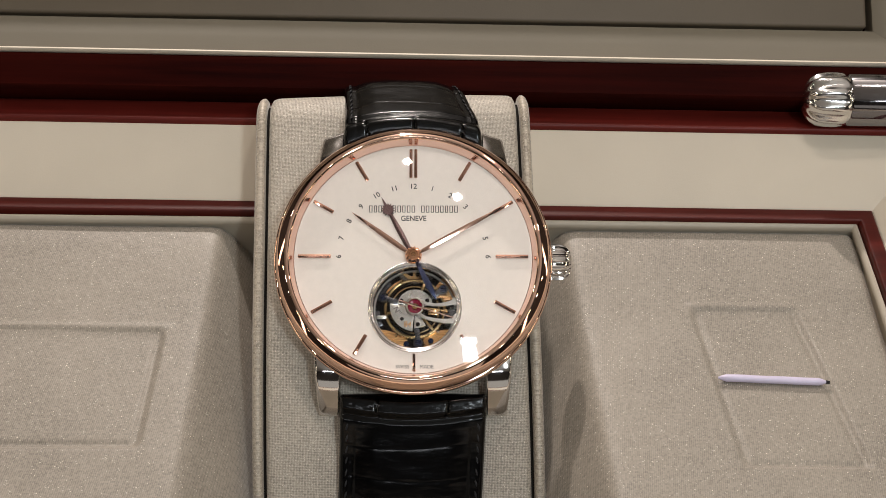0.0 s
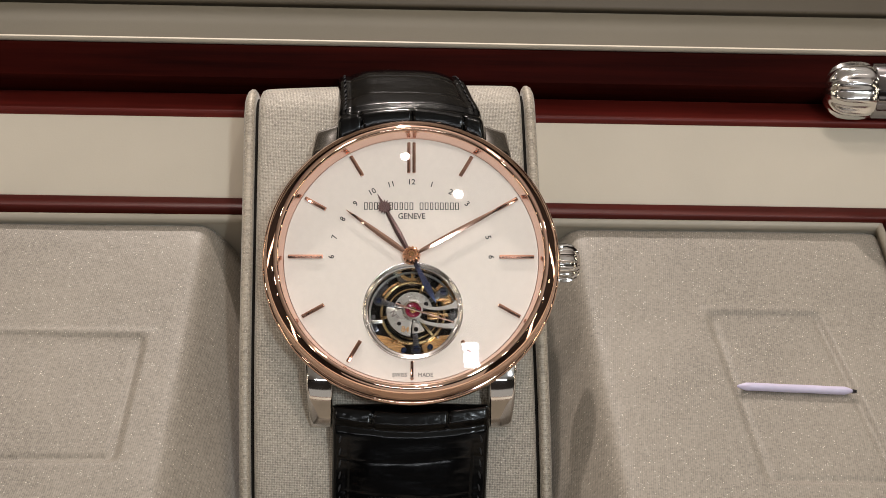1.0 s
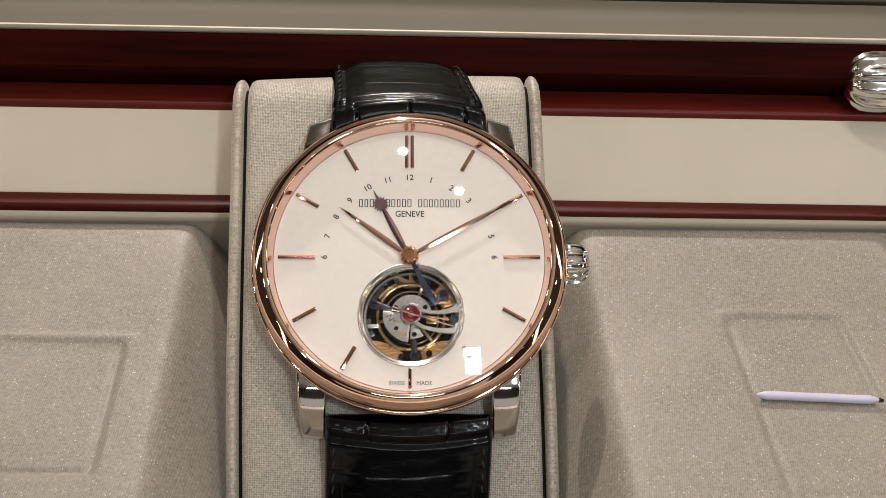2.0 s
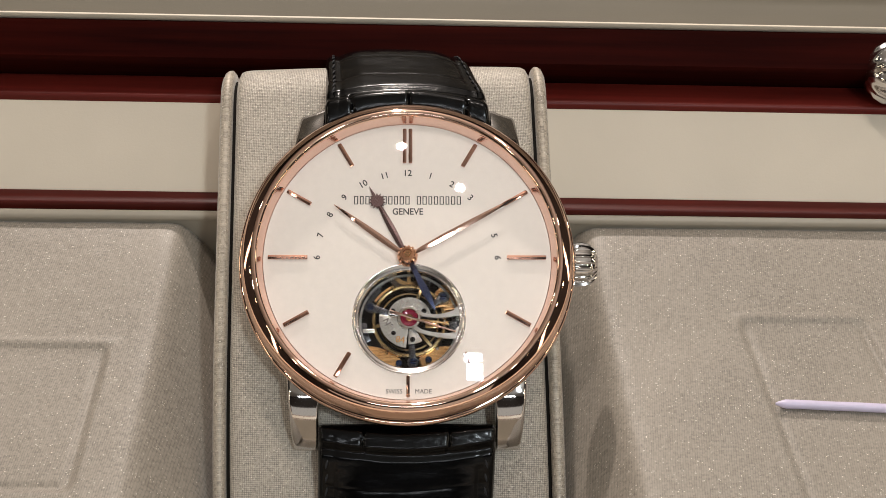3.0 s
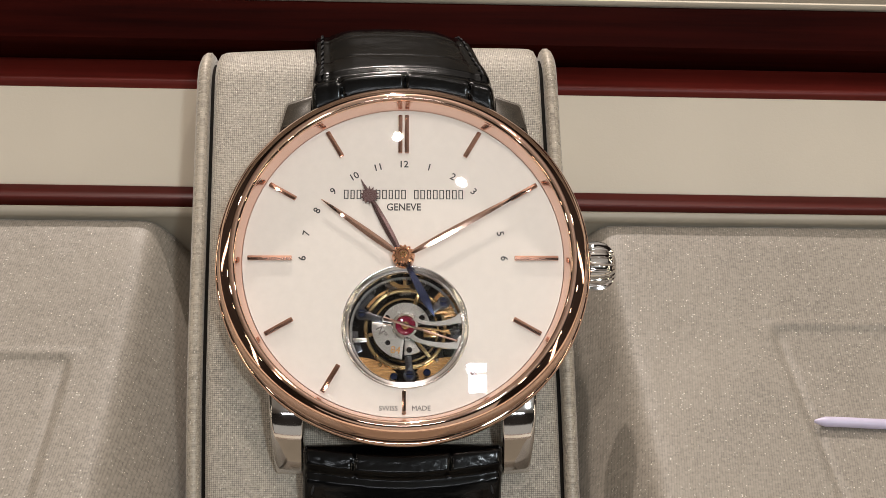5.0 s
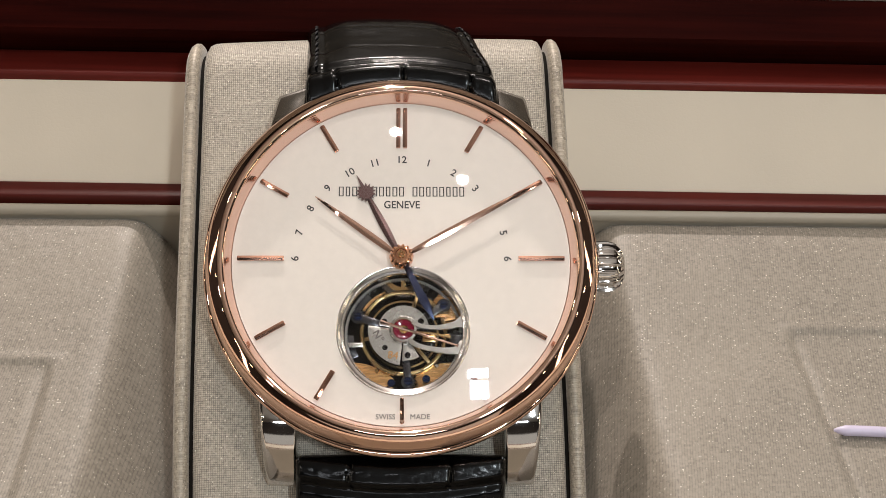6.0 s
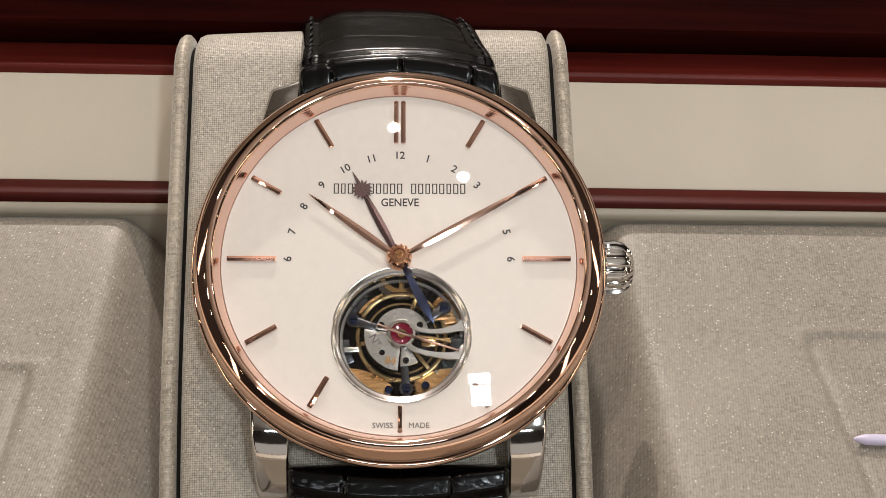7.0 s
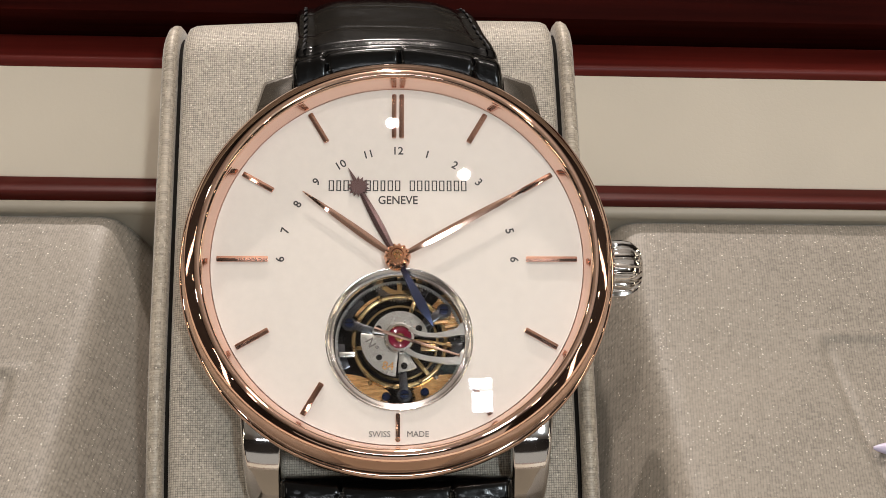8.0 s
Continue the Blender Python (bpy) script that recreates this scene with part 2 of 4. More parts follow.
_t.links.new(_mix.outputs[0], _t.nodes["Material Output"].inputs["Surface"])


# ---------------------------------------------------------------- mesh tools
def finish(name, bm, mat, smooth=40.0):
    bmesh.ops.recalc_face_normals(bm, faces=bm.faces)
    bmesh.ops.scale(bm, vec=(MM, MM, MM), verts=bm.verts)
    me = bpy.data.meshes.new(name)
    bm.to_mesh(me)
    bm.free()
    if smooth:
        me.shade_smooth()
        me.set_sharp_from_angle(angle=radians(smooth))
    if mat:
        me.materials.append(mat)
    return me


def part(name, bm, mat, parent=None, label="", smooth=40.0):
    ob = new(name, finish(name, bm, mat, smooth))
    ob.parent = parent
    return tagged(ob, label) if label else ob


def again(name, me, parent, m):
    """One more piece on the same mesh; m moves in millimetres."""
    ob = new(name, me)
    ob.parent = parent
    m = m.copy()
    m.translation *= MM
    ob.matrix_basis = m
    return ob


def thing(name, m, label, category, group="", kind=""):
    ob = new(name)
    ob.empty_display_size = 0.01
    m = m.copy()
    m.translation *= MM
    ob.matrix_basis = m
    return tagged(ob, label, category, group, kind)


def box(x0, x1, y0, y1, z0, z1, bevel=0.0, seg=2, bm=None):
    own = bmesh.new()
    bmesh.ops.create_cube(own, size=1.0, matrix=Matrix.Translation(((x0 + x1) / 2, (y0 + y1) / 2, (z0 + z1) / 2)) @ Matrix.Diagonal((x1 - x0, y1 - y0, z1 - z0, 1)))
    if bevel:
        bmesh.ops.bevel(own, geom=own.edges[:], offset=bevel, segments=seg, profile=0.5, affect="EDGES")
    return own if bm is None else merge(bm, own)


def merge(bm, other, m=None):
    """Adds other to bm."""
    if m is not None:
        bmesh.ops.transform(other, matrix=m, verts=other.verts)
    vs = [bm.verts.new(v.co) for v in other.verts]
    other.verts.index_update()
    for f in other.faces:
        bm.faces.new([vs[v.index] for v in f.verts])
    other.free()
    return bm


def loft(rings, close=True, caps=True, loop=False):
    """Skin over a row of equally long rings of points."""
    bm = bmesh.new()
    rows = [[bm.verts.new(p) for p in r] for r in rings]
    n = len(rows[0])
    pairs = list(zip(rows, rows[1:])) + ([(rows[-1], rows[0])] if loop else [])
    for a, b in pairs:
        for i in range(n if close else n - 1):
            j = (i + 1) % n
            bm.faces.new((a[i], a[j], b[j], b[i]))
    if caps and close and not loop:
        bm.faces.new(rows[0])
        bm.faces.new(rows[-1])
    return bm


def lathe(profile, seg=96, closed=False, centre=(0, 0), caps=False):
    """Turns (radius, height) points round the z axis."""
    rings = [[(centre[0] + r * math.cos(2 * math.pi * i / seg), centre[1] + r * math.sin(2 * math.pi * i / seg), z) for r, z in profile] for i in range(seg)]
    bm = loft(rings, close=closed, caps=False, loop=True)
    if caps:
        for k in (0, -1):
            r, z = profile[k]
            bm.faces.new([bm.verts.new((centre[0] + r * math.cos(2 * math.pi * i / seg), centre[1] + r * math.sin(2 * math.pi * i / seg), z)) for i in range(seg)])
        bmesh.ops.remove_doubles(bm, verts=bm.verts, dist=1e-4)
    return bm


def disc(r, z0, z1, seg=48, centre=(0, 0), edge=0.0):
    e = edge or min(0.08, (z1 - z0) * 0.3)
    return lathe([(r - e, z0), (r, z0 + e), (r, z1 - e), (r - e, z1)], seg, False, centre, True)


def spline(points, n):
    """n points along a smooth curve through the points."""
    p = [Vector(a) for a in points]
    p = [2 * p[0] - p[1]] + p + [2 * p[-1] - p[-2]]
    out = []
    spans = len(p) - 3
    for k in range(n):
        s = k / (n - 1) * spans
        i = min(int(s), spans - 1)
        t = s - i
        a, b, c, d = p[i:i + 4]
        out.append(0.5 * (2 * b + (c - a) * t + (2 * a - 5 * b + 4 * c - d) * t * t + (3 * b - a - 3 * c + d) * t ** 3))
    return out


def tube(path, radius, seg=10, flat=1.0):
    """A round rod along a path, with rounded ends; radius may be a function of 0..1."""
    rings = []
    n = len(path)
    for i, p in enumerate(path):
        t = (path[min(i + 1, n - 1)] - path[max(i - 1, 0)]).normalized()
        side = t.cross(Vector((0, 0, 1)))
        side = side.normalized() if side.length > 1e-6 else Vector((1, 0, 0))
        up = side.cross(t)
        r = radius(i / (n - 1)) if callable(radius) else radius
        rings.append([p + side * (r * math.cos(2 * math.pi * k / seg)) + up * (r * flat * math.sin(2 * math.pi * k / seg)) for k in range(seg)])
    return loft(rings)


def sheet(f, us, vs):
    """An open skin of points f(u, v)."""
    return loft([[f(u, v) for v in vs] for u in us], close=False, caps=False)


def steps(a, b, n):
    return [a + (b - a) * i / (n - 1) for i in range(n)]


def smoothstep(x):
    x = max(0.0, min(1.0, x))
    return x * x * (3 - 2 * x)


def prism(outline, z0, z1, bevel=0.0):
    bm = loft([[(x, y, z0) for x, y in outline], [(x, y, z1) for x, y in outline]])
    if bevel:
        top = [e for e in bm.edges if all(v.co.z > z1 - 1e-6 for v in e.verts)]
        bmesh.ops.bevel(bm, geom=top, offset=bevel, segments=2, profile=0.5, affect="EDGES")
    return bm


def lettering(name, text, size, parent, x, y, z, turn, mat, label="", narrow=1.0, heavy=0.016):
    """Printed characters, laid flat on the dial as a mesh."""
    cu = bpy.data.curves.new(name, "FONT")
    cu.body, cu.size, cu.align_x, cu.align_y, cu.resolution_u = text, size * MM, "CENTER", "CENTER", 3
    cu.extrude = 0.01 * MM
    cu.offset = heavy * MM
    tmp = bpy.data.objects.new(name, cu)
    scene.collection.objects.link(tmp)
    bpy.context.view_layer.update()
    me = bpy.data.meshes.new_from_object(tmp.evaluated_get(bpy.context.evaluated_depsgraph_get()))
    bpy.data.objects.remove(tmp)
    me.materials.clear()
    me.materials.append(mat)
    for v in me.vertices:
        v.co.x *= narrow
    ob = again(name, me, parent, pose(x, y, z, 0, 0, turn))
    return tagged(ob, label) if label else ob


# ---------------------------------------------------------------- the unseen room added around
ROOM = (-680, 680, -760, 680, -52, 568)


def room():
    x0, x1, y0, y1, z0, z1 = ROOM
    for name, b in (("ceiling", (x0, x1, y0, y1, z1, z1 + 20)),
                    ("wall_north", (x0, x1, y1, y1 + 20, z0, z1)), ("wall_south", (x0, x1, y0 - 20, y0, z0, z1)),
                    ("wall_east", (x1, x1 + 20, y0, y1, z0, z1)), ("wall_west", (x0 - 20, x0, y0, y1, z0, z1))):
        tagged(part(name, box(*b), CEILING if name == "ceiling" else WALL, None, smooth=0), "unseen added " + name.split("_")[0] + " of the showroom", name.split("_")[0], kind="structure")
    tagged(part("countertop", box(x0, x1, y0, y1, z0 - 28, z0), COUNTER, None, smooth=0), "dark laminate countertop under the watch box", "countertop", kind="structure")


room()

# ---------------------------------------------------------------- the watch box
X_L, X_R = -78.5, 75.5           # inner faces of the tray well
Y_B, Y_F = 19.3, -78.0


def frame_ring(x0, x1, y0, y1, w, profile):
    """A mitred frame: profile is (outward 0..1 of w, z) points, closed."""
    rings = []
    for sx, sy in ((-1, -1), (1, -1), (1, 1), (-1, 1)):
        cx, cy = (x0 if sx < 0 else x1), (y0 if sy < 0 else y1)
        rings.append([(cx + sx * w * o, cy + sy * w * o, z) for o, z in profile])
    return loft(rings, close=True, caps=False, loop=True)


def rounded(z0, z1, r=0.12, n=4, lean=0.0):
    """Closed profile of a bar with its two upper edges rounded; r is a share of the width, z in mm."""
    pts = [(0.0, z0)]
    h = min(0.45 * (z1 - z0), 0.7)
    for k in range(n + 1):
        a = math.pi / 2 * k / n
        pts.append((r - r * math.cos(a), z1 - h + h * math.sin(a)))
    for k in range(n + 1):
        a = math.pi / 2 * k / n
        pts.append((1 - r + r * math.sin(a), z1 - h + h * math.cos(a) + lean))
    pts.append((1.0, z0))
    return pts


def watch_box():
    root = thing("watch_box", pose(0, 0.1, 0, 0, 0, -0.35), "open mahogany-lacquered watch box lined in beige leatherette", "watch box")
    part("inner_rim", frame_ring(X_L - 0.7, X_R + 0.7, Y_F - 0.7, Y_B + 0.6, 2.75, rounded(-44, 3.5, 0.16)), WOOD_RIM, root, "thin lacquered wooden rim round the tray")
    part("lining", frame_ring(X_L - 3.5, X_R + 3.5, Y_F - 3.5, Y_B + 3.35, 12.5, [(0, -44), (0, 3.0), (0.02, 3.3), (0.97, 9.9), (1.0, 9.7), (1.0, -44)]), HIDE_BEIGE, root, "sloping beige leatherette border")
    part("outer_wall", frame_ring(X_L - 15.75, X_R + 15.75, Y_F - 15.75, Y_B + 15.9, 5.2, rounded(-50, 10.9, 0.14)), WOOD, root, "dark red lacquered outer wall")
    part("bottom", box(X_L - 15, X_R + 15, Y_F - 15, Y_B + 15, -51.5, -44.2, 0.5), WOOD, root)
    # strip added to close the gap under the lid, dark for its shade
    part("gap_strip", box(X_L - 15, X_R + 15, Y_B + 20.85, Y_B + 26.0, -51.0, 8.2, 0.2), WOOD_SHADED, root)
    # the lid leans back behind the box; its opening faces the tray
    lid = part("lid", frame_ring(X_L - 15, X_R + 15, 20.9, 96.0, 6.2, [(0.0, 0.0), (0.0, 0.5), (0.06, 0.9), (0.5, 1.0), (0.92, 0.8), (1.0, 0.2), (1.0, -16.0), (0.0, -16.0)]), WOOD_SHADED, root, "raised lid frame of dark red lacquered wood")
    # local y of the lid runs up, local z towards the viewer
    lid.matrix_basis = Matrix.Translation((0, 42.2 * MM, 19.1 * MM)) @ Matrix.Rotation(radians(35), 4, "X") @ Matrix.Translation((0, -20.9 * MM, 0))
    # lip in the paler border leatherette, its lit edge put into the colour
    part("lid_lip", frame_ring(X_L - 14.9, X_R + 14.9, 21.0, 95.9, -0.8, [(0, 0.4), (0.1, 1.0), (0.5, 1.3), (0.9, 1.0), (1, 0.2), (1, -3), (0, -3)]), HIDE_BEIGE, lid, "padded beige lip inside the lid")
    part("lid_side", frame_ring(X_L - 14.8, X_R + 14.8, 21.1, 95.8, -8.4, [(0, -0.7), (0.12, -1.1), (0.5, -2.4), (1, -5.0), (1, -9.0), (0, -9.0)]), HIDE_LID_SHADED, lid, "beige leatherette side lining of the lid")
    part("lid_panel", box(X_L - 5.4, X_R + 5.4, 30.2, 86.7, -14.0, -5.0, 0.6, 3), HIDE_PANEL_SHADED, lid, "padded darker beige panel inside the lid")
    part("lid_back", box(X_L - 15, X_R + 15, 20.8, 96.0, -18.0, -14.2, 0.6), WOOD_SHADED, lid)
    for x in (-60.0, 58.0):
        h = part("hinge", disc(0.9, -9, 9, 24), BRASS, root, "small brass hinge between box and lid")
        h.matrix_basis = Matrix.Translation((x * MM, 41.0 * MM, -0.5 * MM)) @ Matrix.Rotation(radians(90), 4, "Y")
    return root


watch_box()


# ---------------------------------------------------------------- the padded tray
def soft_plus(d, k):
    return k * math.log1p(math.exp(max(-30.0, min(30.0, d / k))))


def inside(x, y, quad, softs):
    """0 outside to 1 inside of a four-sided outline, with soft edges."""
    v = 1.0
    for i in range(4):
        (ax, ay), (bx, by) = quad[i], quad[(i + 1) % 4]
        d = ((bx - ax) * (y - ay) - (by - ay) * (x - ax)) / math.hypot(bx - ax, by - ay)
        v *= smoothstep(d / softs[i] + 0.5)
    return v


RECESS_A = ((-69.0, -26.3), (-40.2, -26.1), (-39.6, -4.0), (-69.0, -3.6))
RECESS_B = ((49.0, -28.8), (66.6, -29.0), (61.6, 1.5), (45.5, 1.5))


def pad_height(x, y, ridge, side, recess):
    d = (x - ridge) * side
    z = -1.6 * soft_plus(d, 0.7) - 2.6 * soft_plus(d - 6.5, 0.5)
    z += 1.0 * smoothstep((y + 4) / 20)
    v = inside(x, y, recess, (2.0, 2.0, 0.5, 2.0))
    top = math.exp(-((y - recess[2][1]) / 0.9) ** 2)
    z -= 0.35 * v * (1 - 0.35 * top) + 1.7 * v * (1 - v) * (1 - 0.85 * top)
    z += 0.20 * math.exp(-((y - recess[2][1] - 0.75) / 0.6) ** 2) * smoothstep((x - recess[3][0] + 2) / 2) * smoothstep((recess[2][0] + 2 - x) / 2)
    e = Y_B - y
    z -= 0.6 * math.exp(-max(0, e) / 0.5)
    w = (X_R - x) if side < 0 else (x - X_L)
    z -= 0.9 * math.exp(-max(0, w) / 0.7)
    z += 0.10 * noise.noise((x * 0.05, y * 0.05, 3.0)) + 0.05 * noise.noise((x * 0.3, y * 0.3, 7.0)) + 0.03 * noise.noise((x * 0.9, y * 0.7, 11.0))
    return z


def padded_tray():
    root = thing("padded_tray", pose(0, 0, 0), "padded tray in glittering beige satin with debossed recesses", "tray")
    ys = steps(Y_F, -40, 30)[:-1] + steps(-40, 12, 150)[:-1] + steps(12, Y_B, 40)
    xs = steps(X_L, -36, 125)[:-1] + steps(-36, -22.6, 50)
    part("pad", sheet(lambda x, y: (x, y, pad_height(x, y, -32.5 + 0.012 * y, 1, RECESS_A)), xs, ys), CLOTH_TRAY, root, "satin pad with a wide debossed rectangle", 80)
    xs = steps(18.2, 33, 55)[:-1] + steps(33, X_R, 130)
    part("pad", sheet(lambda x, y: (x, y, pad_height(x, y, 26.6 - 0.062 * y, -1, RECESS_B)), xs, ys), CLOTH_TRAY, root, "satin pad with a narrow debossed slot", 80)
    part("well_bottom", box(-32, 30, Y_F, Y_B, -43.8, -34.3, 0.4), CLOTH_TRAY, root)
    # upright border with a rolled lip
    lip = [(0, -43.8), (0, 0.8), (-0.3, 1.1), (-0.5, 1.5), (-0.5, 1.95), (-0.25, 2.35), (0.2, 2.55), (0.65, 2.45), (0.95, 2.0), (1, 1.5), (1, -43.8)]
    part("border", frame_ring(X_L, X_R, Y_F, Y_B, 0.75, lip), HIDE_BORDER_SHADED, root, "upright beige border with a rolled lip")
    return root


padded_tray()

# ---------------------------------------------------------------- the watch pillow
TILT_DIAL = 28.0
SEAT = pose(0, 0, 13.0, TILT_DIAL, 0, 0)


def pillow_ring(x, grow, u0=-42.5, u1=32.2, n0=-27.0, n1=-7.0, r=7.0):
    """Outline of the pillow seen from its end: a long block with rounded corners and a slightly bulging face."""
    pts = []
    r += grow
    corners = ((u1 + grow - r, n0 - grow + r, -90), (u1 + grow - r, n1 + grow - r, 0), (u0 - grow + r, n1 + grow - r, 90), (u0 - grow + r, n0 - grow + r, 180))
    for i, (cu, cn, a0) in enumerate(corners):
        for k in range(13):
            a = radians(a0 + 90 * k / 12)
            pts.append((cu + r * math.cos(a), cn + r * math.sin(a)))
        nu, nn = corners[(i + 1) % 4][:2]
        e = radians(a0 + 90)
        for k in range(1, 12):
            t = k / 12
            pts.append((cu + (nu - cu) * t + r * math.cos(e), cn + (nn - cn) * t + r * math.sin(e)))
    mid, half = (u0 + u1) / 2, (u1 - u0) / 2
    return [(x, u, n - 0.0047 * max(0.0, -5 - u) ** 2 + (0.5 * (1 - ((u - mid) / half) ** 2) if n > n1 - 3 else 0.0)) for u, n in pts]


def watch_pillow():
    root = thing("watch_pillow", SEAT @ pose(-2.75, 0, 0, 0, 0, 1.7), "beige satin watch pillow with piped ends", "pillow")
    half = 22.6
    body = half - 2.12
    st = [(-body - 0.02, -3.2), (-body + 0.12, -0.9), (-body + 0.5, -0.25), (-body + 1.1, 0.0)] + [(x, 0.35 * (1 - (x / body) ** 2)) for x in steps(-body + 2, body - 2, 13)] + [(body - 1.1, 0.0), (body - 0.5, -0.25), (body - 0.12, -0.9), (body + 0.02, -3.2)]
    part("cushion", loft([pillow_ring(x, g) for x, g in st]), CLOTH_PILLOW, root, "woven satin face of the pillow", 60)
    for s in (-1, 1):
        # near-black core added in each crease, standing in for its shade
        part("crease_core", loft([pillow_ring(s * x, -1.5) for x in (body - 0.4, half - 1.2)]), CREASE_SHADE, root, "near-black core for the shade in the crease beside the end piece", 60)
        cs = [(half - 1.66, -3.2), (half - 1.74, -0.9), (half - 1.58, -0.1), (half - 1.25, 0.28), (half - 0.8, 0.3), (half - 0.35, 0.0), (half - 0.05, -0.6), (half, -1.4)]
        part("piping", loft([pillow_ring(s * x, g - 0.25) for x, g in cs]), CLOTH_PIPING, root, "rounded satin end piece", 60)
    return root


watch_pillow()

# ---------------------------------------------------------------- the watch
watch = thing("wristwatch", SEAT @ pose(0, 0, 0, 0, 0, 0.54), "rose-gold and steel tourbillon wristwatch strapped round a beige pillow", "wristwatch")


def arc(radius, a0, a1, n, z=0.0, centre=(0, 0)):
    return [Vector((centre[0] + radius * math.sin(radians(a)), centre[1] + radius * math.cos(radians(a)), z)) for a in steps(a0, a1, n)]


def polar(r, a):
    return r * math.sin(radians(a)), r * math.cos(radians(a))


def case():
    body = part("case", lathe([(18.6, -0.9), (20.2, -1.3), (20.3, -1.7), (19.7, -2.4), (18.6, -3.6), (17.4, -5.0), (15.6, -6.4), (0.05, -6.6)], 128), STEEL, watch, "polished steel case body")
    part("bezel", lathe([(18.75, 1.0), (18.82, 1.45), (18.98, 1.70), (19.2, 1.84), (19.45, 1.84), (19.75, 1.68), (20.2, 1.36), (20.6, 1.02), (20.88, 0.70), (21.02, 0.32), (21.03, -0.08), (21.0, -0.27),
                         (21.1, -0.29), (21.26, -0.36), (21.38, -0.52), (21.43, -0.75), (21.38, -1.0), (21.22, -1.3), (20.8, -1.5), (20.2, -1.55)], 192), ROSE, watch, "polished rose-gold stepped bezel")
    part("flange", lathe([(18.3, -0.4), (18.3, 0.0), (18.36, 0.08), (18.72, 1.15), (18.8, 1.3)], 160), ROSE_BRUSHED, watch, "rose-gold sloped flange inside the crystal")
    R, edge = 75.0, 19.0
    c = 1.7 - math.sqrt(R * R - edge * edge)
    crystal = part("crystal", lathe([(max(0.01, edge * k / 24), c + math.sqrt(R * R - (edge * k / 24) ** 2)) for k in range(25)], 96), CRYSTAL, watch, "clear domed sapphire crystal", 180)
    crystal.visible_shadow = False
    # four lugs
    for sx in (-1, 1):
        for sy in (-1, 1):
            rings = []
            tops = spline([(14.0, -1.6, 0), (15.4, -1.75, 0), (17.2, -2.5, 0), (20.0, -4.3, 0), (22.3, -5.75, 0), (23.1, -6.3, 0), (23.45, -6.75, 0)] if sy > 0 else
                          [(14.0, -1.6, 0), (15.4, -1.7, 0), (17.5, -2.05, 0), (19.6, -3.05, 0), (21.4, -4.4, 0), (22.7, -5.8, 0), (23.45, -6.95, 0)], 30)
            for k, p in enumerate(tops):
                f = k / 29
                u, top, bot = p.x, p.y, -5.6 - 2.0 * smoothstep(f)
                xo, xi = 15.15 - 0.9 * f, 10.95 + 0.3 * f
                c_ = 0.22
                rings.append([(sx * x, sy * (u - (0.06 * f if sy < 0 else 0.5 * f * f) * (x - xi)), z) for x, z in ((xi, bot), (xi, top - c_), (xi + c_ * 0.35, top - c_ * 0.3), (xi + c_, top), (xo - c_ * 2, top - 0.02), (xo - c_ * 0.6, top - c_ * 0.5), (xo, top - c_ * 1.5), (xo - 0.1, bot))])
            part("lug", loft(rings), LUG_STEEL_DIMMED if sy > 0 else STEEL, watch, "polished curved steel lug", 45)
    # crown, axis along +x
    crown = bmesh.new()
    n = 18 * 8
    rings = []
    for x, r, rib in ((20.6, 1.6, 0), (21.25, 1.7, 0), (21.3, 2.6, 0.0), (21.5, 2.86, 0.26), (22.6, 2.92, 0.28), (23.4, 2.75, 0.26), (24.0, 2.35, 0.2), (24.4, 1.75, 0.12), (24.62, 1.0, 0.03), (24.68, 0.2, 0.0)):
        ring = []
        for k in range(n):
            a = 2 * math.pi * k / n
            g = max(0.0, math.cos(a * 18)) ** 0.6 if math.cos(a * 18) > 0 else 0.0
            rr = r - 1.6 * rib * (1 - g)
            ring.append((x, rr * math.cos(a), -3.1 + rr * math.sin(a)))
        rings.append(ring)
    part("crown", merge(crown, loft(rings)), STEEL, watch, "fluted onion-shaped steel crown", 30)
    return body


case()

TB = (0.22, -7.95)      # middle of the tourbillon opening
TB_R = 6.95


def baton(length, width, height):
    """An applied marker, pointed along y from 0 to length, with a roof-shaped back."""
    w, h = width / 2, height
    ring = lambda y, k: [(-w * k, y, 0), (-w * k, y, h * 0.66), (0, y, h * k), (w * k, y, h * 0.66), (w * k, y, 0)]
    return loft([ring(0, 0.9), ring(0.12, 1.0), ring(length - 0.12, 1.0), ring(length, 0.9)])


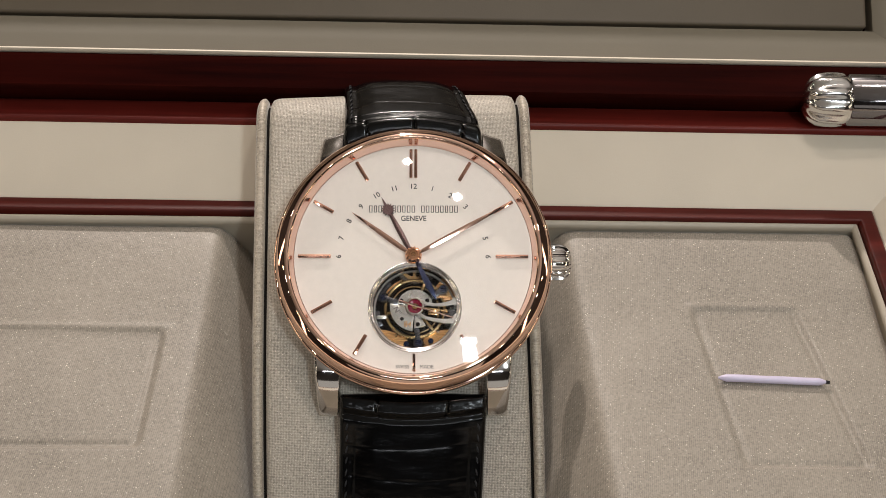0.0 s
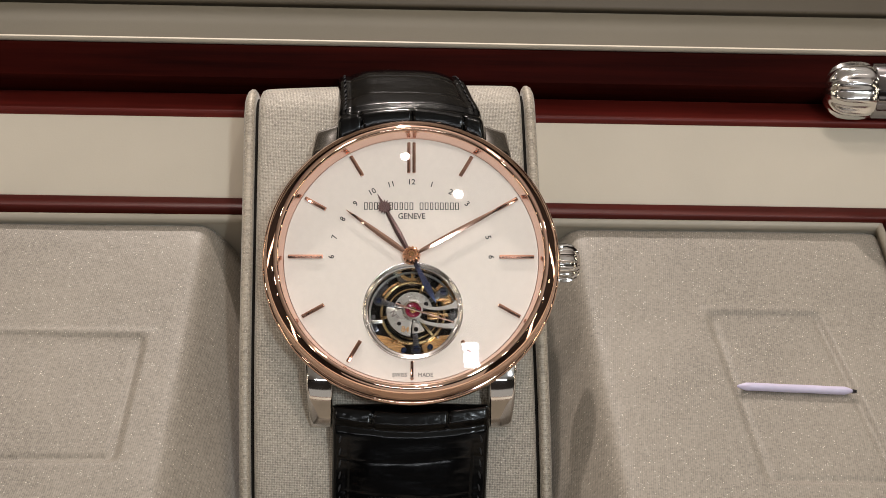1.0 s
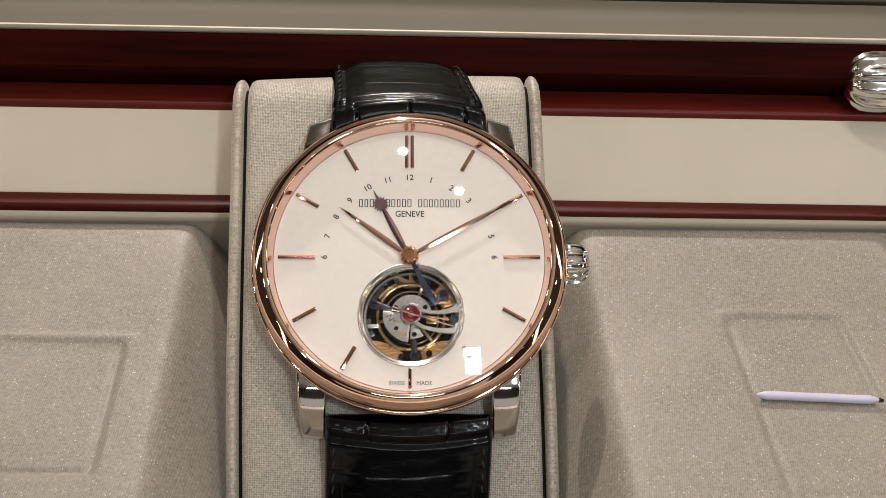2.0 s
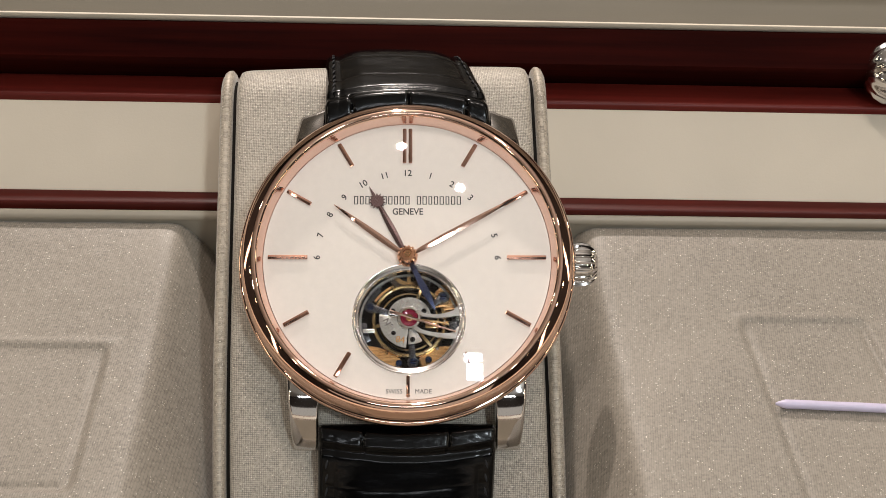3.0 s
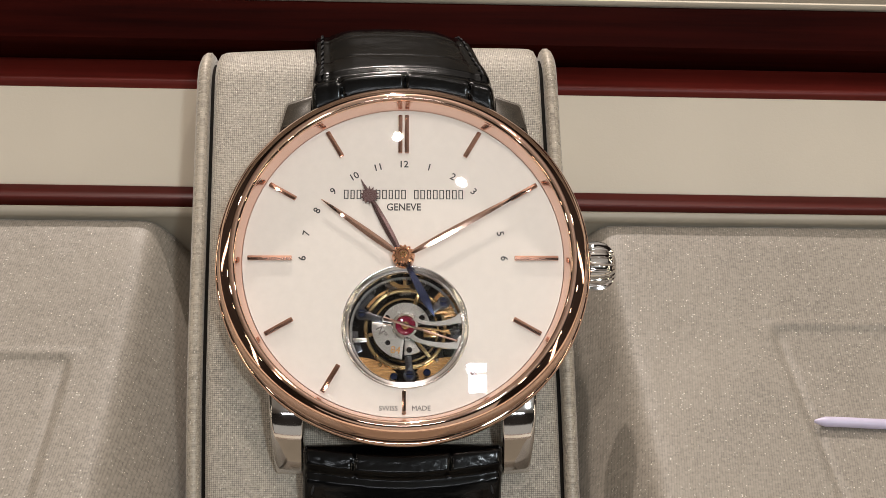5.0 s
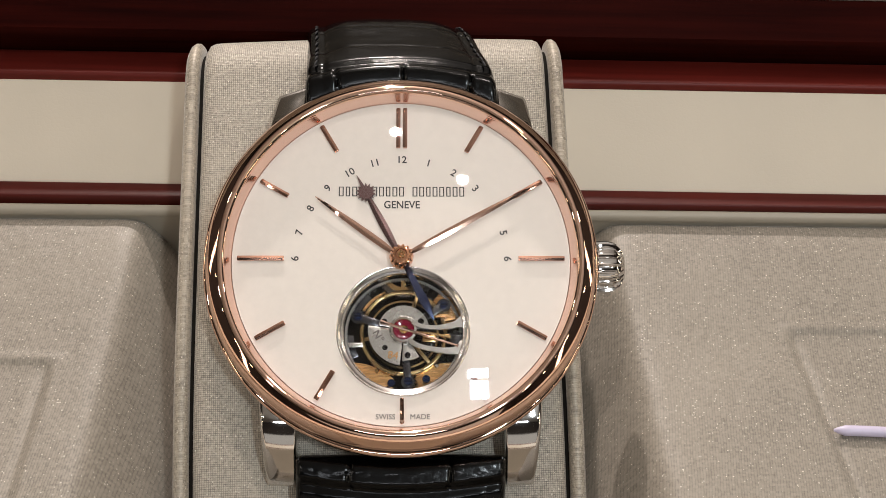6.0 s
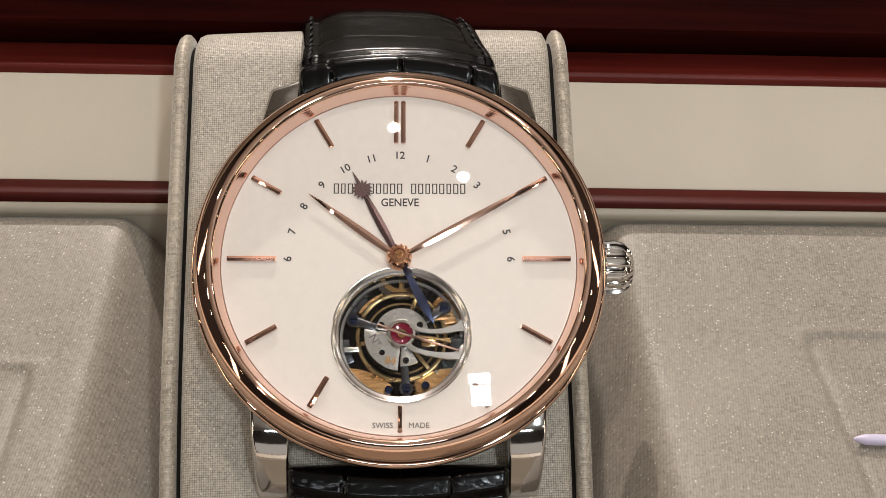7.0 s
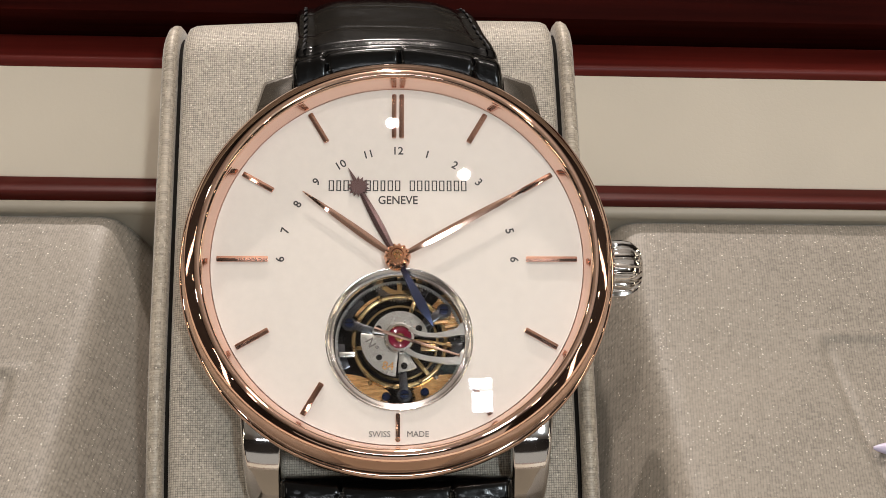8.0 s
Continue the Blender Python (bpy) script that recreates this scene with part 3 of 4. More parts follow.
def dial():
    bm = bmesh.new()
    outer = [bm.verts.new((18.25 * math.cos(2 * math.pi * k / 160), 18.25 * math.sin(2 * math.pi * k / 160), 0)) for k in range(160)]
    inner = [bm.verts.new((TB[0] + TB_R * math.cos(2 * math.pi * k / 96), TB[1] + TB_R * math.sin(2 * math.pi * k / 96), 0)) for k in range(96)]
    edges = [bm.edges.new((v[i], v[(i + 1) % len(v)])) for v in (outer, inner) for i in range(len(v))]
    bmesh.ops.triangle_fill(bm, edges=edges, use_beauty=True)
    ex = bmesh.ops.extrude_face_region(bm, geom=bm.faces[:])
    bmesh.ops.translate(bm, vec=(0, 0, -0.4), verts=[g for g in ex["geom"] if isinstance(g, bmesh.types.BMVert)])
    face = part("dial", bm, DIAL, watch, "cream dial with applied rose-gold markers", 30)
    part("aperture_ring", lathe([(TB_R + 0.20, 0.0), (TB_R + 0.17, 0.14), (TB_R + 0.08, 0.20), (TB_R - 0.02, 0.17), (TB_R - 0.12, 0.05), (TB_R - 0.46, -0.12), (TB_R - 0.56, -0.16), (TB_R - 0.62, -0.26), (TB_R - 0.62, -0.7), (TB_R + 0.1, -0.7)], 128, False, TB), RING_STEEL, face, "polished steel ring round the opening")
    # hour markers
    short = finish("marker", baton(3.5, 0.52, 0.34), ROSE_MARKER_DIMMED, 20)
    long = finish("marker", baton(5.0, 0.52, 0.34), ROSE_MARKER_DIMMED, 20)
    for a in (30, 60, 120, 150, 210, 240, 300, 330):
        x, y = polar(14.3, a)
        again("marker", short, face, pose(x, y, 0, 0, 0, -a))
    for a in (90, 270):
        x, y = polar(12.65, a)
        again("marker", long, face, pose(x, y, 0, 0, 0, -a))
    twelve = finish("marker", baton(4.75, 0.46, 0.34), ROSE_MARKER_DIMMED, 20)
    for x in (-0.38, 0.38):
        again("marker", twelve, face, pose(x, 12.85, 0))
    again("marker", finish("marker", baton(2.3, 0.40, 0.34), ROSE_MARKER_DIMMED, 20), face, pose(0.1, -17.6, 0))
    part("marker_dot", disc(0.24, 0.0, 0.25, 20, (0.1, -17.75)), ROSE, face)
    # numerals of the half-circle scale
    for i, txt in enumerate(("6", "7", "8", "9", "10", "11", "12", "1", "2", "3", "4", "5", "6")):
        a = -90 + 15 * i
        x, y = polar(11.45, a)
        lettering("numeral", txt, 1.16, face, x, y, 0.014, -a, INK)
    # the maker's line is drawn as plain bars, one a letter
    def bar(half):
        bm = bmesh.new()
        for x0, x1, y0, y1 in ((-half, -half + 0.12, -0.56, 0.56), (half - 0.12, half, -0.56, 0.56), (-half + 0.12, half - 0.12, 0.47, 0.56), (-half + 0.12, half - 0.12, -0.56, -0.47)):
            box(x0, x1, y0, y1, 0, 0.02, bm=bm)
        return finish("print_bar", bm, INK, 0)
    wide, slim = bar(0.27), bar(0.24)
    x = -6.62
    for k in range(19):
        if k != 10:
            again("print_bar", (wide, slim)[k % 3 == 1], face, pose(x, 7.72, 0.006))
        x += 0.735
    lettering("lettering", "GENEVE", 1.22, face, 0.03, 6.15, 0.014, 0, INK, "small black printed place name", 0.9)
    for txt, cx in (("SWISS", -1.62), ("MADE", 1.98)):
        lettering("lettering", txt, 0.78, face, cx, -17.25, 0.014, 0, INK_GREY, "tiny grey printed words", 1.0, 0.006)
    return face


face = dial()


def leaf(length, width, z, tail=0.0, thick=0.16, peak=0.32, tip=0.05):
    """A leaf-shaped pointer along y with a ridged back."""
    rings = []
    for k in range(25):
        s = k / 24
        y = -tail + (length + tail) * s
        if s < peak:
            w = 0.18 + (width / 2 - 0.18) * math.sin(math.pi / 2 * s / peak)
        else:
            w = tip + (width / 2 - tip) * math.cos(math.pi / 2 * (s - peak) / (1 - peak)) ** 0.9
        rings.append([(-w, y, z), (0, y, z + thick), (w, y, z), (0, y, z - 0.05)])
    return loft(rings)


def pointers():
    def turned(bm, a):
        bmesh.ops.rotate(bm, cent=(0, 0, 0), matrix=Matrix.Rotation(radians(-a), 3, "Z"), verts=bm.verts)
        return bm
    part("hour_pointer", turned(leaf(11.75, 0.80, 0.34, 0, 0.11), -53.4), ROSE_POINTER, watch, "slim rose-gold leaf pointer", 15)
    part("minute_pointer", turned(leaf(17.5, 0.76, 0.52, 0, 0.11), 60.3), ROSE_POINTER, watch, "long rose-gold leaf pointer", 15)
    scale = part("scale_pointer", turned(leaf(8.0, 0.86, 0.15, 0.0, 0.1, 0.5, 0.22), -27.4), ROSE_DIMMED, watch, "dark pointer with a small sun near its tip", 15)
    pts = []
    for k in range(28):
        r = 1.12 if k % 2 == 0 else 0.72
        pts.append((r * math.sin(2 * math.pi * k / 28), 8.5 + r * math.cos(2 * math.pi * k / 28)))
    part("sun", turned(prism(pts, 0.15, 0.29), -27.4), ROSE_DIMMED, scale, "toothed sun disc")
    part("tip", turned(prism([(-0.2, 9.3), (0.2, 9.3), (0.02, 10.75), (-0.02, 10.75)], 0.15, 0.25), -27.4), ROSE_DIMMED, scale)
    part("tail", turned(prism([(-0.26, -1.0), (0.26, -1.0), (0.50, -5.3), (0.44, -5.9), (0.08, -7.7), (-0.08, -7.7), (-0.44, -5.9), (-0.50, -5.3)][::-1], 0.22, 0.36, 0.05), -27.4 + 0.6), BLUED, scale, "blued-steel tail of the pointer")
    # fluted pinion with a bright middle
    n = 14 * 4
    rings = []
    for z, r, rib in ((0.05, 1.25, 0.0), (0.6, 1.32, 0.08), (1.1, 1.30, 0.12), (1.4, 1.24, 0.16), (1.6, 1.12, 0.16), (1.70, 0.9, 0.05), (1.72, 0.62, 0.0), (1.55, 0.56, 0.0), (1.55, 0.05, 0.0)):
        rings.append([((r - rib * (k % 4 in (2, 3))) * math.cos(2 * math.pi * k / n), (r - rib * (k % 4 in (2, 3))) * math.sin(2 * math.pi * k / n), z) for k in range(n)])
    pin = part("pinion", loft(rings), RED_GOLD, watch, "fluted rose-gold centre pinion", 25)
    for k in range(5):
        x, y = polar(0.28, 72 * k)
        part("pin", disc(0.15, 1.55, 1.8, 10, (x, y), 0.05), BRASS, pin)


pointers()


def wheel(r_in, r_out, z0, z1, teeth, depth, centre, inward=False):
    """A flat ring with teeth outside (or inside)."""
    n = teeth * 4
    rings = []
    for k in range(n):
        a = 2 * math.pi * k / n
        up = 0 if k % 4 in (0, 1) else depth
        ro, ri = (r_out, r_in + up) if inward else (r_out - up, r_in)
        c, s = math.cos(a), math.sin(a)
        rings.append([(centre[0] + ri * c, centre[1] + ri * s, z0), (centre[0] + ro * c, centre[1] + ro * s, z0), (centre[0] + ro * c, centre[1] + ro * s, z1), (centre[0] + ri * c, centre[1] + ri * s, z1)])
    return loft(rings, close=True, caps=False, loop=True)


def sector(r0, r1, a0, a1, z0, z1, centre, n=24, bevel=0.0):
    out = [(p.x, p.y) for p in arc(r1, a0, a1, n, 0, centre)] + [(p.x, p.y) for p in arc(r0, a1, a0, n, 0, centre)]
    return prism(out, z0, z1, bevel)


def tourbillon():
    tb = part("tourbillon", disc(7.6, -5.2, -4.6, 64, TB), BLACK_METAL, watch, "open tourbillon movement behind the dial opening")
    cx, cy = 0.25, -7.75
    P = (cx, cy)
    part("well_wall", lathe([(6.75, -0.6), (6.8, -2.0), (6.95, -2.05), (7.0, -4.7)], 96, False, TB), STEEL_DIM, tb, "polished wall of the opening")
    part("ring_gear", wheel(6.0, 6.3, -2.3, -1.9, 132, 0.17, TB, True), STEEL_GREY, tb, "dark toothed ring")
    for a0, a1, r0, r1 in ((242, 190, 6.7, 5.7), (119, 168, 6.5, 5.6)):
        rim = [(p.x, p.y) for p in arc(6.75, a0, a1, 24, 0, P)]
        (ax, ay), (bx, by) = polar(r0, a0), polar(r1 - 0.6, a1)
        chord = [(cx + bx + (ax - bx) * t, cy + by + (ay - by) * t + 0.55 * math.sin(math.pi * t)) for t in steps(0.0, 0.97, 14)]
        part("base_crescent", prism(rim + chord, -3.2, -2.45, 0.3), COPPER, tb, "gilt crescent plate")
    part("base_crescent", sector(4.7, 6.6, 40, 78, -3.2, -2.6, P, 16, 0.12), COPPER, tb, "gilt side plate")
    part("train_wheel", wheel(2.35, 3.05, -2.6, -2.2, 64, 0.2, (0.2, -0.75)), STEEL_DIM, tb, "toothed train wheel")
    part("train_wheel", wheel(1.85, 2.42, -2.4, -2.05, 48, 0.12, (0.2, -0.75)), BRASS, tb, "brass train wheel")
    part("train_spoke", box(-0.05, 0.45, -2.8, -0.75, -2.4, -2.08, 0.06), BRASS, tb)
    part("balance_wheel", lathe([(4.25, -2.3), (4.28, -1.9), (4.42, -1.8), (4.62, -1.8), (4.76, -1.9), (4.8, -2.3), (4.5, -2.4)], 96, True, P), OLD_BRASS, tb, "brass balance wheel")
    for a in (20, 140, 260):
        x, y = polar(2.1, a)
        m = part("balance_spoke", box(-0.22, 0.22, 1.0, 4.35, -2.25, -1.95, 0.05), OLD_BRASS, tb)
        m.matrix_basis = Matrix.Translation((cx * MM, cy * MM, 0)) @ Matrix.Rotation(radians(-a), 4, "Z")
    for k in range(10):
        x, y = polar(4.5, 36 * k + 10)
        part("balance_screw", disc(0.2, -1.85, -1.55, 12, (cx + x, cy + y)), BRASS, tb)
    # bright upper plate in two sectors
    part("cage_plate", sector(1.3, 2.75, -78, 84, -1.15, -0.85, P, 40, 0.05), STEEL_SATIN, tb, "sunburst steel cage plate")
    part("cage_plate", sector(1.3, 3.8, 186, 278, -1.1, -0.75, P, 30, 0.05), STEEL_SATIN, tb, "engraved steel cage plate")
    part("cage_plate", sector(1.3, 3.3, 150, 183, -1.2, -0.9, P, 20, 0.05), STEEL_SATIN, tb)
    # black discs stand in for the dark inside the plate's holes
    for a, r in ((226, 2.75), (171, 2.75), (62, 2.1), (-65, 2.3)):
        x, y = polar(r, a)
        part("hole_shade_disc", disc(0.32, -0.9, -0.72, 18, (cx + x, cy + y)), BLACK_METAL, tb, "black disc for the dark of a round hole")
    for txt, a, r, ink in (("N\u00b0", 256, 2.8, INK_GREY), ("84", 202, 3.0, COPPER)):
        x, y = polar(r, a)
        lettering("engraving", txt, 1.15, tb, cx + x, cy + y, -0.742, -a + 196, ink, "engraved characters")
    part("jewel_setting", lathe([(1.02, -0.95), (1.03, -0.45), (1.14, -0.3), (1.38, -0.33), (1.55, -0.6), (1.55, -1.0)], 48, False, P), STEEL, tb, "polished steel jewel setting")
    part("jewel", lathe([(0.2, -0.72), (0.5, -0.66), (0.85, -0.5), (1.02, -0.48), (1.06, -0.7)], 36, False, P), RUBY, tb, "red ruby bearing")
    part("pivot", disc(0.46, -0.75, -0.24, 20, P, 0.14), BRASS, tb, "gilt pivot")
    # lower rings, pins and plates seen between the arms
    for a0, a1 in ((128, 166), (302, 352)):
        part("gilt_ring", sector(5.0, 5.3, a0, a1, -3.2, -2.85, P, 30, 0.1), COPPER, tb, "thin gilt ring piece")
    part("gilt_ring", lathe([(3.55, -2.9), (3.58, -2.6), (3.8, -2.6), (3.85, -2.9)], 64, True, P), OLD_BRASS, tb, "thin brass ring")
    for a0, a1 in ((-72, -40), (-20, 28), (84, 108), (244, 270)):
        part("side_plate", sector(5.4, 6.3, a0, a1, -3.4, -2.9, P, 16, 0.1), GUN if a0 != -20 else BLACK_METAL, tb)
    for k in range(9):
        x, y = polar(5.0, 40 * k + 15)
        part("pillar_pin", disc(0.22, -3.0, -2.2, 12, (cx + x, cy + y), 0.07), BRASS if k % 3 else STEEL, tb)
    for a, r in ((75, 5.3), (95, 4.8), (66, 4.4)):
        x, y = polar(r, a)
        part("pillar", tube([Vector((cx + x - 0.7, cy + y, -1.8)), Vector((cx + x, cy + y + 0.05, -1.7)), Vector((cx + x + 0.7, cy + y + 0.1, -1.75))], 0.2, 8), COPPER, tb)
    # cage arms with blued screws
    for a, length in ((288, 5.4), (175, 5.7), (56, 5.4)):
        arm = part("cage_arm", box(-0.42, 0.42, 2.7, length, -1.75, -1.3, 0.1), GUN, tb, "dark steel cage arm")
        arm.matrix_basis = Matrix.Translation((cx * MM, cy * MM, 0)) @ Matrix.Rotation(radians(-a), 4, "Z")
        x, y = polar(length - 0.2, a)
        boss = part("boss", disc(0.75, -1.8, -1.35, 24, (cx + x, cy + y)), GUN, tb)
        part("screw", disc(0.46, -1.35, -0.95, 20, (cx + x, cy + y)), BLUED_SCREW, tb, "blued screw")
        # black bar stands in for the dark of the screw slot
        part("slot", box(cx + x - 0.4, cx + x + 0.4, cy + y - 0.06, cy + y + 0.06, -0.96, -0.93), BLACK_METAL, tb, smooth=0)
    for a, r in ((193, 5.75), (155, 5.7)):
        x, y = polar(r, a)
        part("screw", disc(0.42, -1.75, -1.3, 20, (cx + x, cy + y)), BLUED_SCREW, tb, "blued screw")
    # forked bridge from the rim to the jewel
    def prong(line, widths, name_label):
        path = spline([(cx + x, cy + y, 0) for x, y in line], 28)
        wide = spline([(w, 0, 0) for w in widths], 28)
        left, right = [], []
        for i, p in enumerate(path):
            t = (path[min(i + 1, 27)] - path[max(i - 1, 0)]).normalized()
            side = Vector((-t.y, t.x, 0)) * (wide[i].x / 2)
            left.append((p.x + side.x, p.y + side.y))
            right.append((p.x - side.x, p.y - side.y))
        part("bridge_prong", prism(left + right[::-1], -0.62, -0.3, 0.07), STEEL_GREY, tb, name_label)
    prong(((0.9, 0.85), (1.9, 0.35), (3.4, 0.18), (4.8, 0.35), (5.8, 0.62), (6.6, 0.9)), (0.5, 0.42, 0.46, 0.62, 0.85, 1.9), "flat steel bridge prong")
    prong(((0.55, -1.15), (1.5, -1.75), (3.0, -2.15), (4.6, -2.35), (5.6, -2.3), (6.4, -2.1)), (0.5, 0.44, 0.5, 0.66, 0.9, 2.0), "flat steel bridge prong")
    # rods and blocks of the escapement
    part("escapement_block", box(cx + 2.0, cx + 3.5, cy - 1.3, cy - 0.55, -1.2, -0.7, 0.08), BRASS, tb)
    part("escapement_block", box(cx + 4.9, cx + 6.3, cy - 1.5, cy - 0.2, -1.9, -1.2, 0.1), GUN, tb)
    part("lever", tube(spline([(cx + 1.0, cy - 0.2, -0.8), (cx + 3.0, cy - 0.4, -0.75), (cx + 5.0, cy - 0.75, -0.8)], 10), 0.17, 8), BRASS, tb)
    part("side_bar", box(cx - 6.0, cx - 4.3, cy - 1.65, cy - 1.15, -2.0, -1.6, 0.08), STEEL_SATIN, tb, "short steel bar")
    a = 108.0
    m = part("seconds_pointer", loft([[(-w, y, 0), (0, y, 0.1), (w, y, 0), (0, y, -0.04)] for y, w in ((-2.6, 0.22), (-2.0, 0.16), (0, 0.16), (3.0, 0.12), (5.9, 0.10), (6.1, 0.2))]), ROSE_BRUSHED, tb, "thin gilt seconds pointer", 20)
    m.matrix_basis = Matrix.Translation((cx * MM, cy * MM, -0.12 * MM)) @ Matrix.Rotation(radians(-a), 4, "Z")


tourbillon()


# ---------------------------------------------------------------- the strap
def crown_drop(v, s):
    """How far the strap's upper side falls away from its middle line."""
    late, far = smoothstep((s - 1.5) / 7.0), smoothstep((s - 5.0) / 6.0)
    return (0.25 + 0.50 * late) * abs(v) ** 2.2 + 0.55 * far * smoothstep((abs(v) - 0.5) / 0.38)


def strap(name, points, w0, w1, rows, cols, label, bow, roll, lean, groove):
    """A padded strap along (u, n) points: a rolled end, then rows of scales between stitched margins.
    bow: how far the sides of the rolled end lag behind its middle; roll: (crest middle, crest side, height, rise, fall, flat top, grain)."""
    n = 230
    path = spline([(0, u, z) for u, z in points], 600)
    cum = [0.0]
    for a, b in zip(path, path[1:]):
        cum.append(cum[-1] + (b - a).length)
    # finer near the rolled end
    stops, j, even = [cum[-1] * (k / (n - 1)) ** 1.6 for k in range(n)], 0, []
    for s in stops:
        while j < len(cum) - 2 and cum[j + 1] < s:
            j += 1
        even.append(path[j].lerp(path[j + 1], min(1.0, (s - cum[j]) / (cum[j + 1] - cum[j]))))
    way = 1.0 if points[1][0] > 0 else -1.0
    rings, tops = [], []
    m = 84
    for i, p in enumerate(even):
        t = (even[min(i + 1, n - 1)] - even[max(i - 1, 0)]).normalized()
        up = Vector((0, -t.z, t.y)) * way
        s = stops[i]
        w = w0 + (w1 - w0) * min(1, s / 26.0)
        ring = []
        drift = lean * smoothstep(s / 28.0)
        for k in range(m + 1):
            v = -1 + 2 * k / m
            e = w * (1 - abs(v))                                   # distance from the side
            late = smoothstep((s - 1.5) / 7.0)
            h = -crown_drop(v, s)
            h -= 0.15 * late * math.exp(-((e - 2.0) / 0.25) ** 2)     # line beside the margin
            h -= 0.6 * (1 - smoothstep(e / 0.55)) ** 2             # rounded cut side
            crest = roll[0] + (roll[1] - roll[0]) * abs(v) ** 1.7
            x = s - crest
            if x < 0:
                h += roll[2] * (1 - smoothstep(-x / roll[3]))
            else:
                x = max(0.0, x - roll[5])
                h += roll[6] * noise.noise((v * 26.0, s * 2.2, 4.0)) * (1 - smoothstep(x / roll[4]))
                h += roll[2] * (1 - 1.45 * smoothstep(x / roll[4]) + 0.45 * smoothstep((x - roll[4]) / 0.9))
            g = 0.0
            for r in rows:
                wave = 0.28 * math.sin(v * 2.2 + r) - 0.5 * v * v
                g += math.exp(-((s - r - wave) / 0.2) ** 2)
            row = 0 if x < roll[4] * 0.8 else 1 + sum(1 for r in rows if s > r)
            for c in cols[row % len(cols)]:
                g += (1.15 if row == 0 else 0.55) * math.exp(-((v * w - c - 0.15 * math.sin(s * 1.3 + c)) / 0.14) ** 2)
            h -= (0.28 if row == 0 else groove) * min(1.2, g) * smoothstep((e - 0.5) / 0.9 if row else 1.0) * smoothstep(s / 0.8)
            h += 0.05 * noise.noise((v * 3.0 + 5, s * 0.5, w0)) + 0.014 * noise.noise((v * 11.0, s * 1.9, w0))
            h -= 0.7 * math.exp(-s / 0.35)
            q = p + up * h
            ring.append((v * w + drift, q.y - way * bow * v * v * (1 - smoothstep(s / 9.0)), q.z))
        for v in (0.98, 0.5, 0.0, -0.5, -0.98):
            q = p - up * 2.7
            ring.append((v * w + drift, q.y - way * bow * v * v * (1 - smoothstep(s / 9.0)), q.z))
        rings.append(ring)
        tops.append((p, up, s, w))
    root = part(name, loft(rings), LEATHER, watch, label, 60)
    # stitches along both margins
    st = finish("stitch", tube([Vector((0, y, 0)) for y in steps(-0.55, 0.55, 7)], lambda s: 0.04 + 0.12 * math.sin(math.pi * s), 6), THREAD, 60)
    nxt = 5.4
    for p, up, s, w in tops:
        if s >= nxt and s < 30:
            nxt += 1.75
            x = w - 1.1
            q = p - up * (crown_drop(x / w, s) - 0.10)
            t = Vector((1, 0, 0)).cross(up) * -1
            for side in (-1, 1):
                mat = Matrix(((1, 0, 0), (0, t.y, up.y), (0, t.z, up.z))).to_4x4()
                mat.translation = Vector((side * x + lean * smoothstep(s / 28.0), q.y, q.z))
                again("stitch", st, root, mat @ pose(0, 0, 0, 0, 0, 14 * side))
    return root


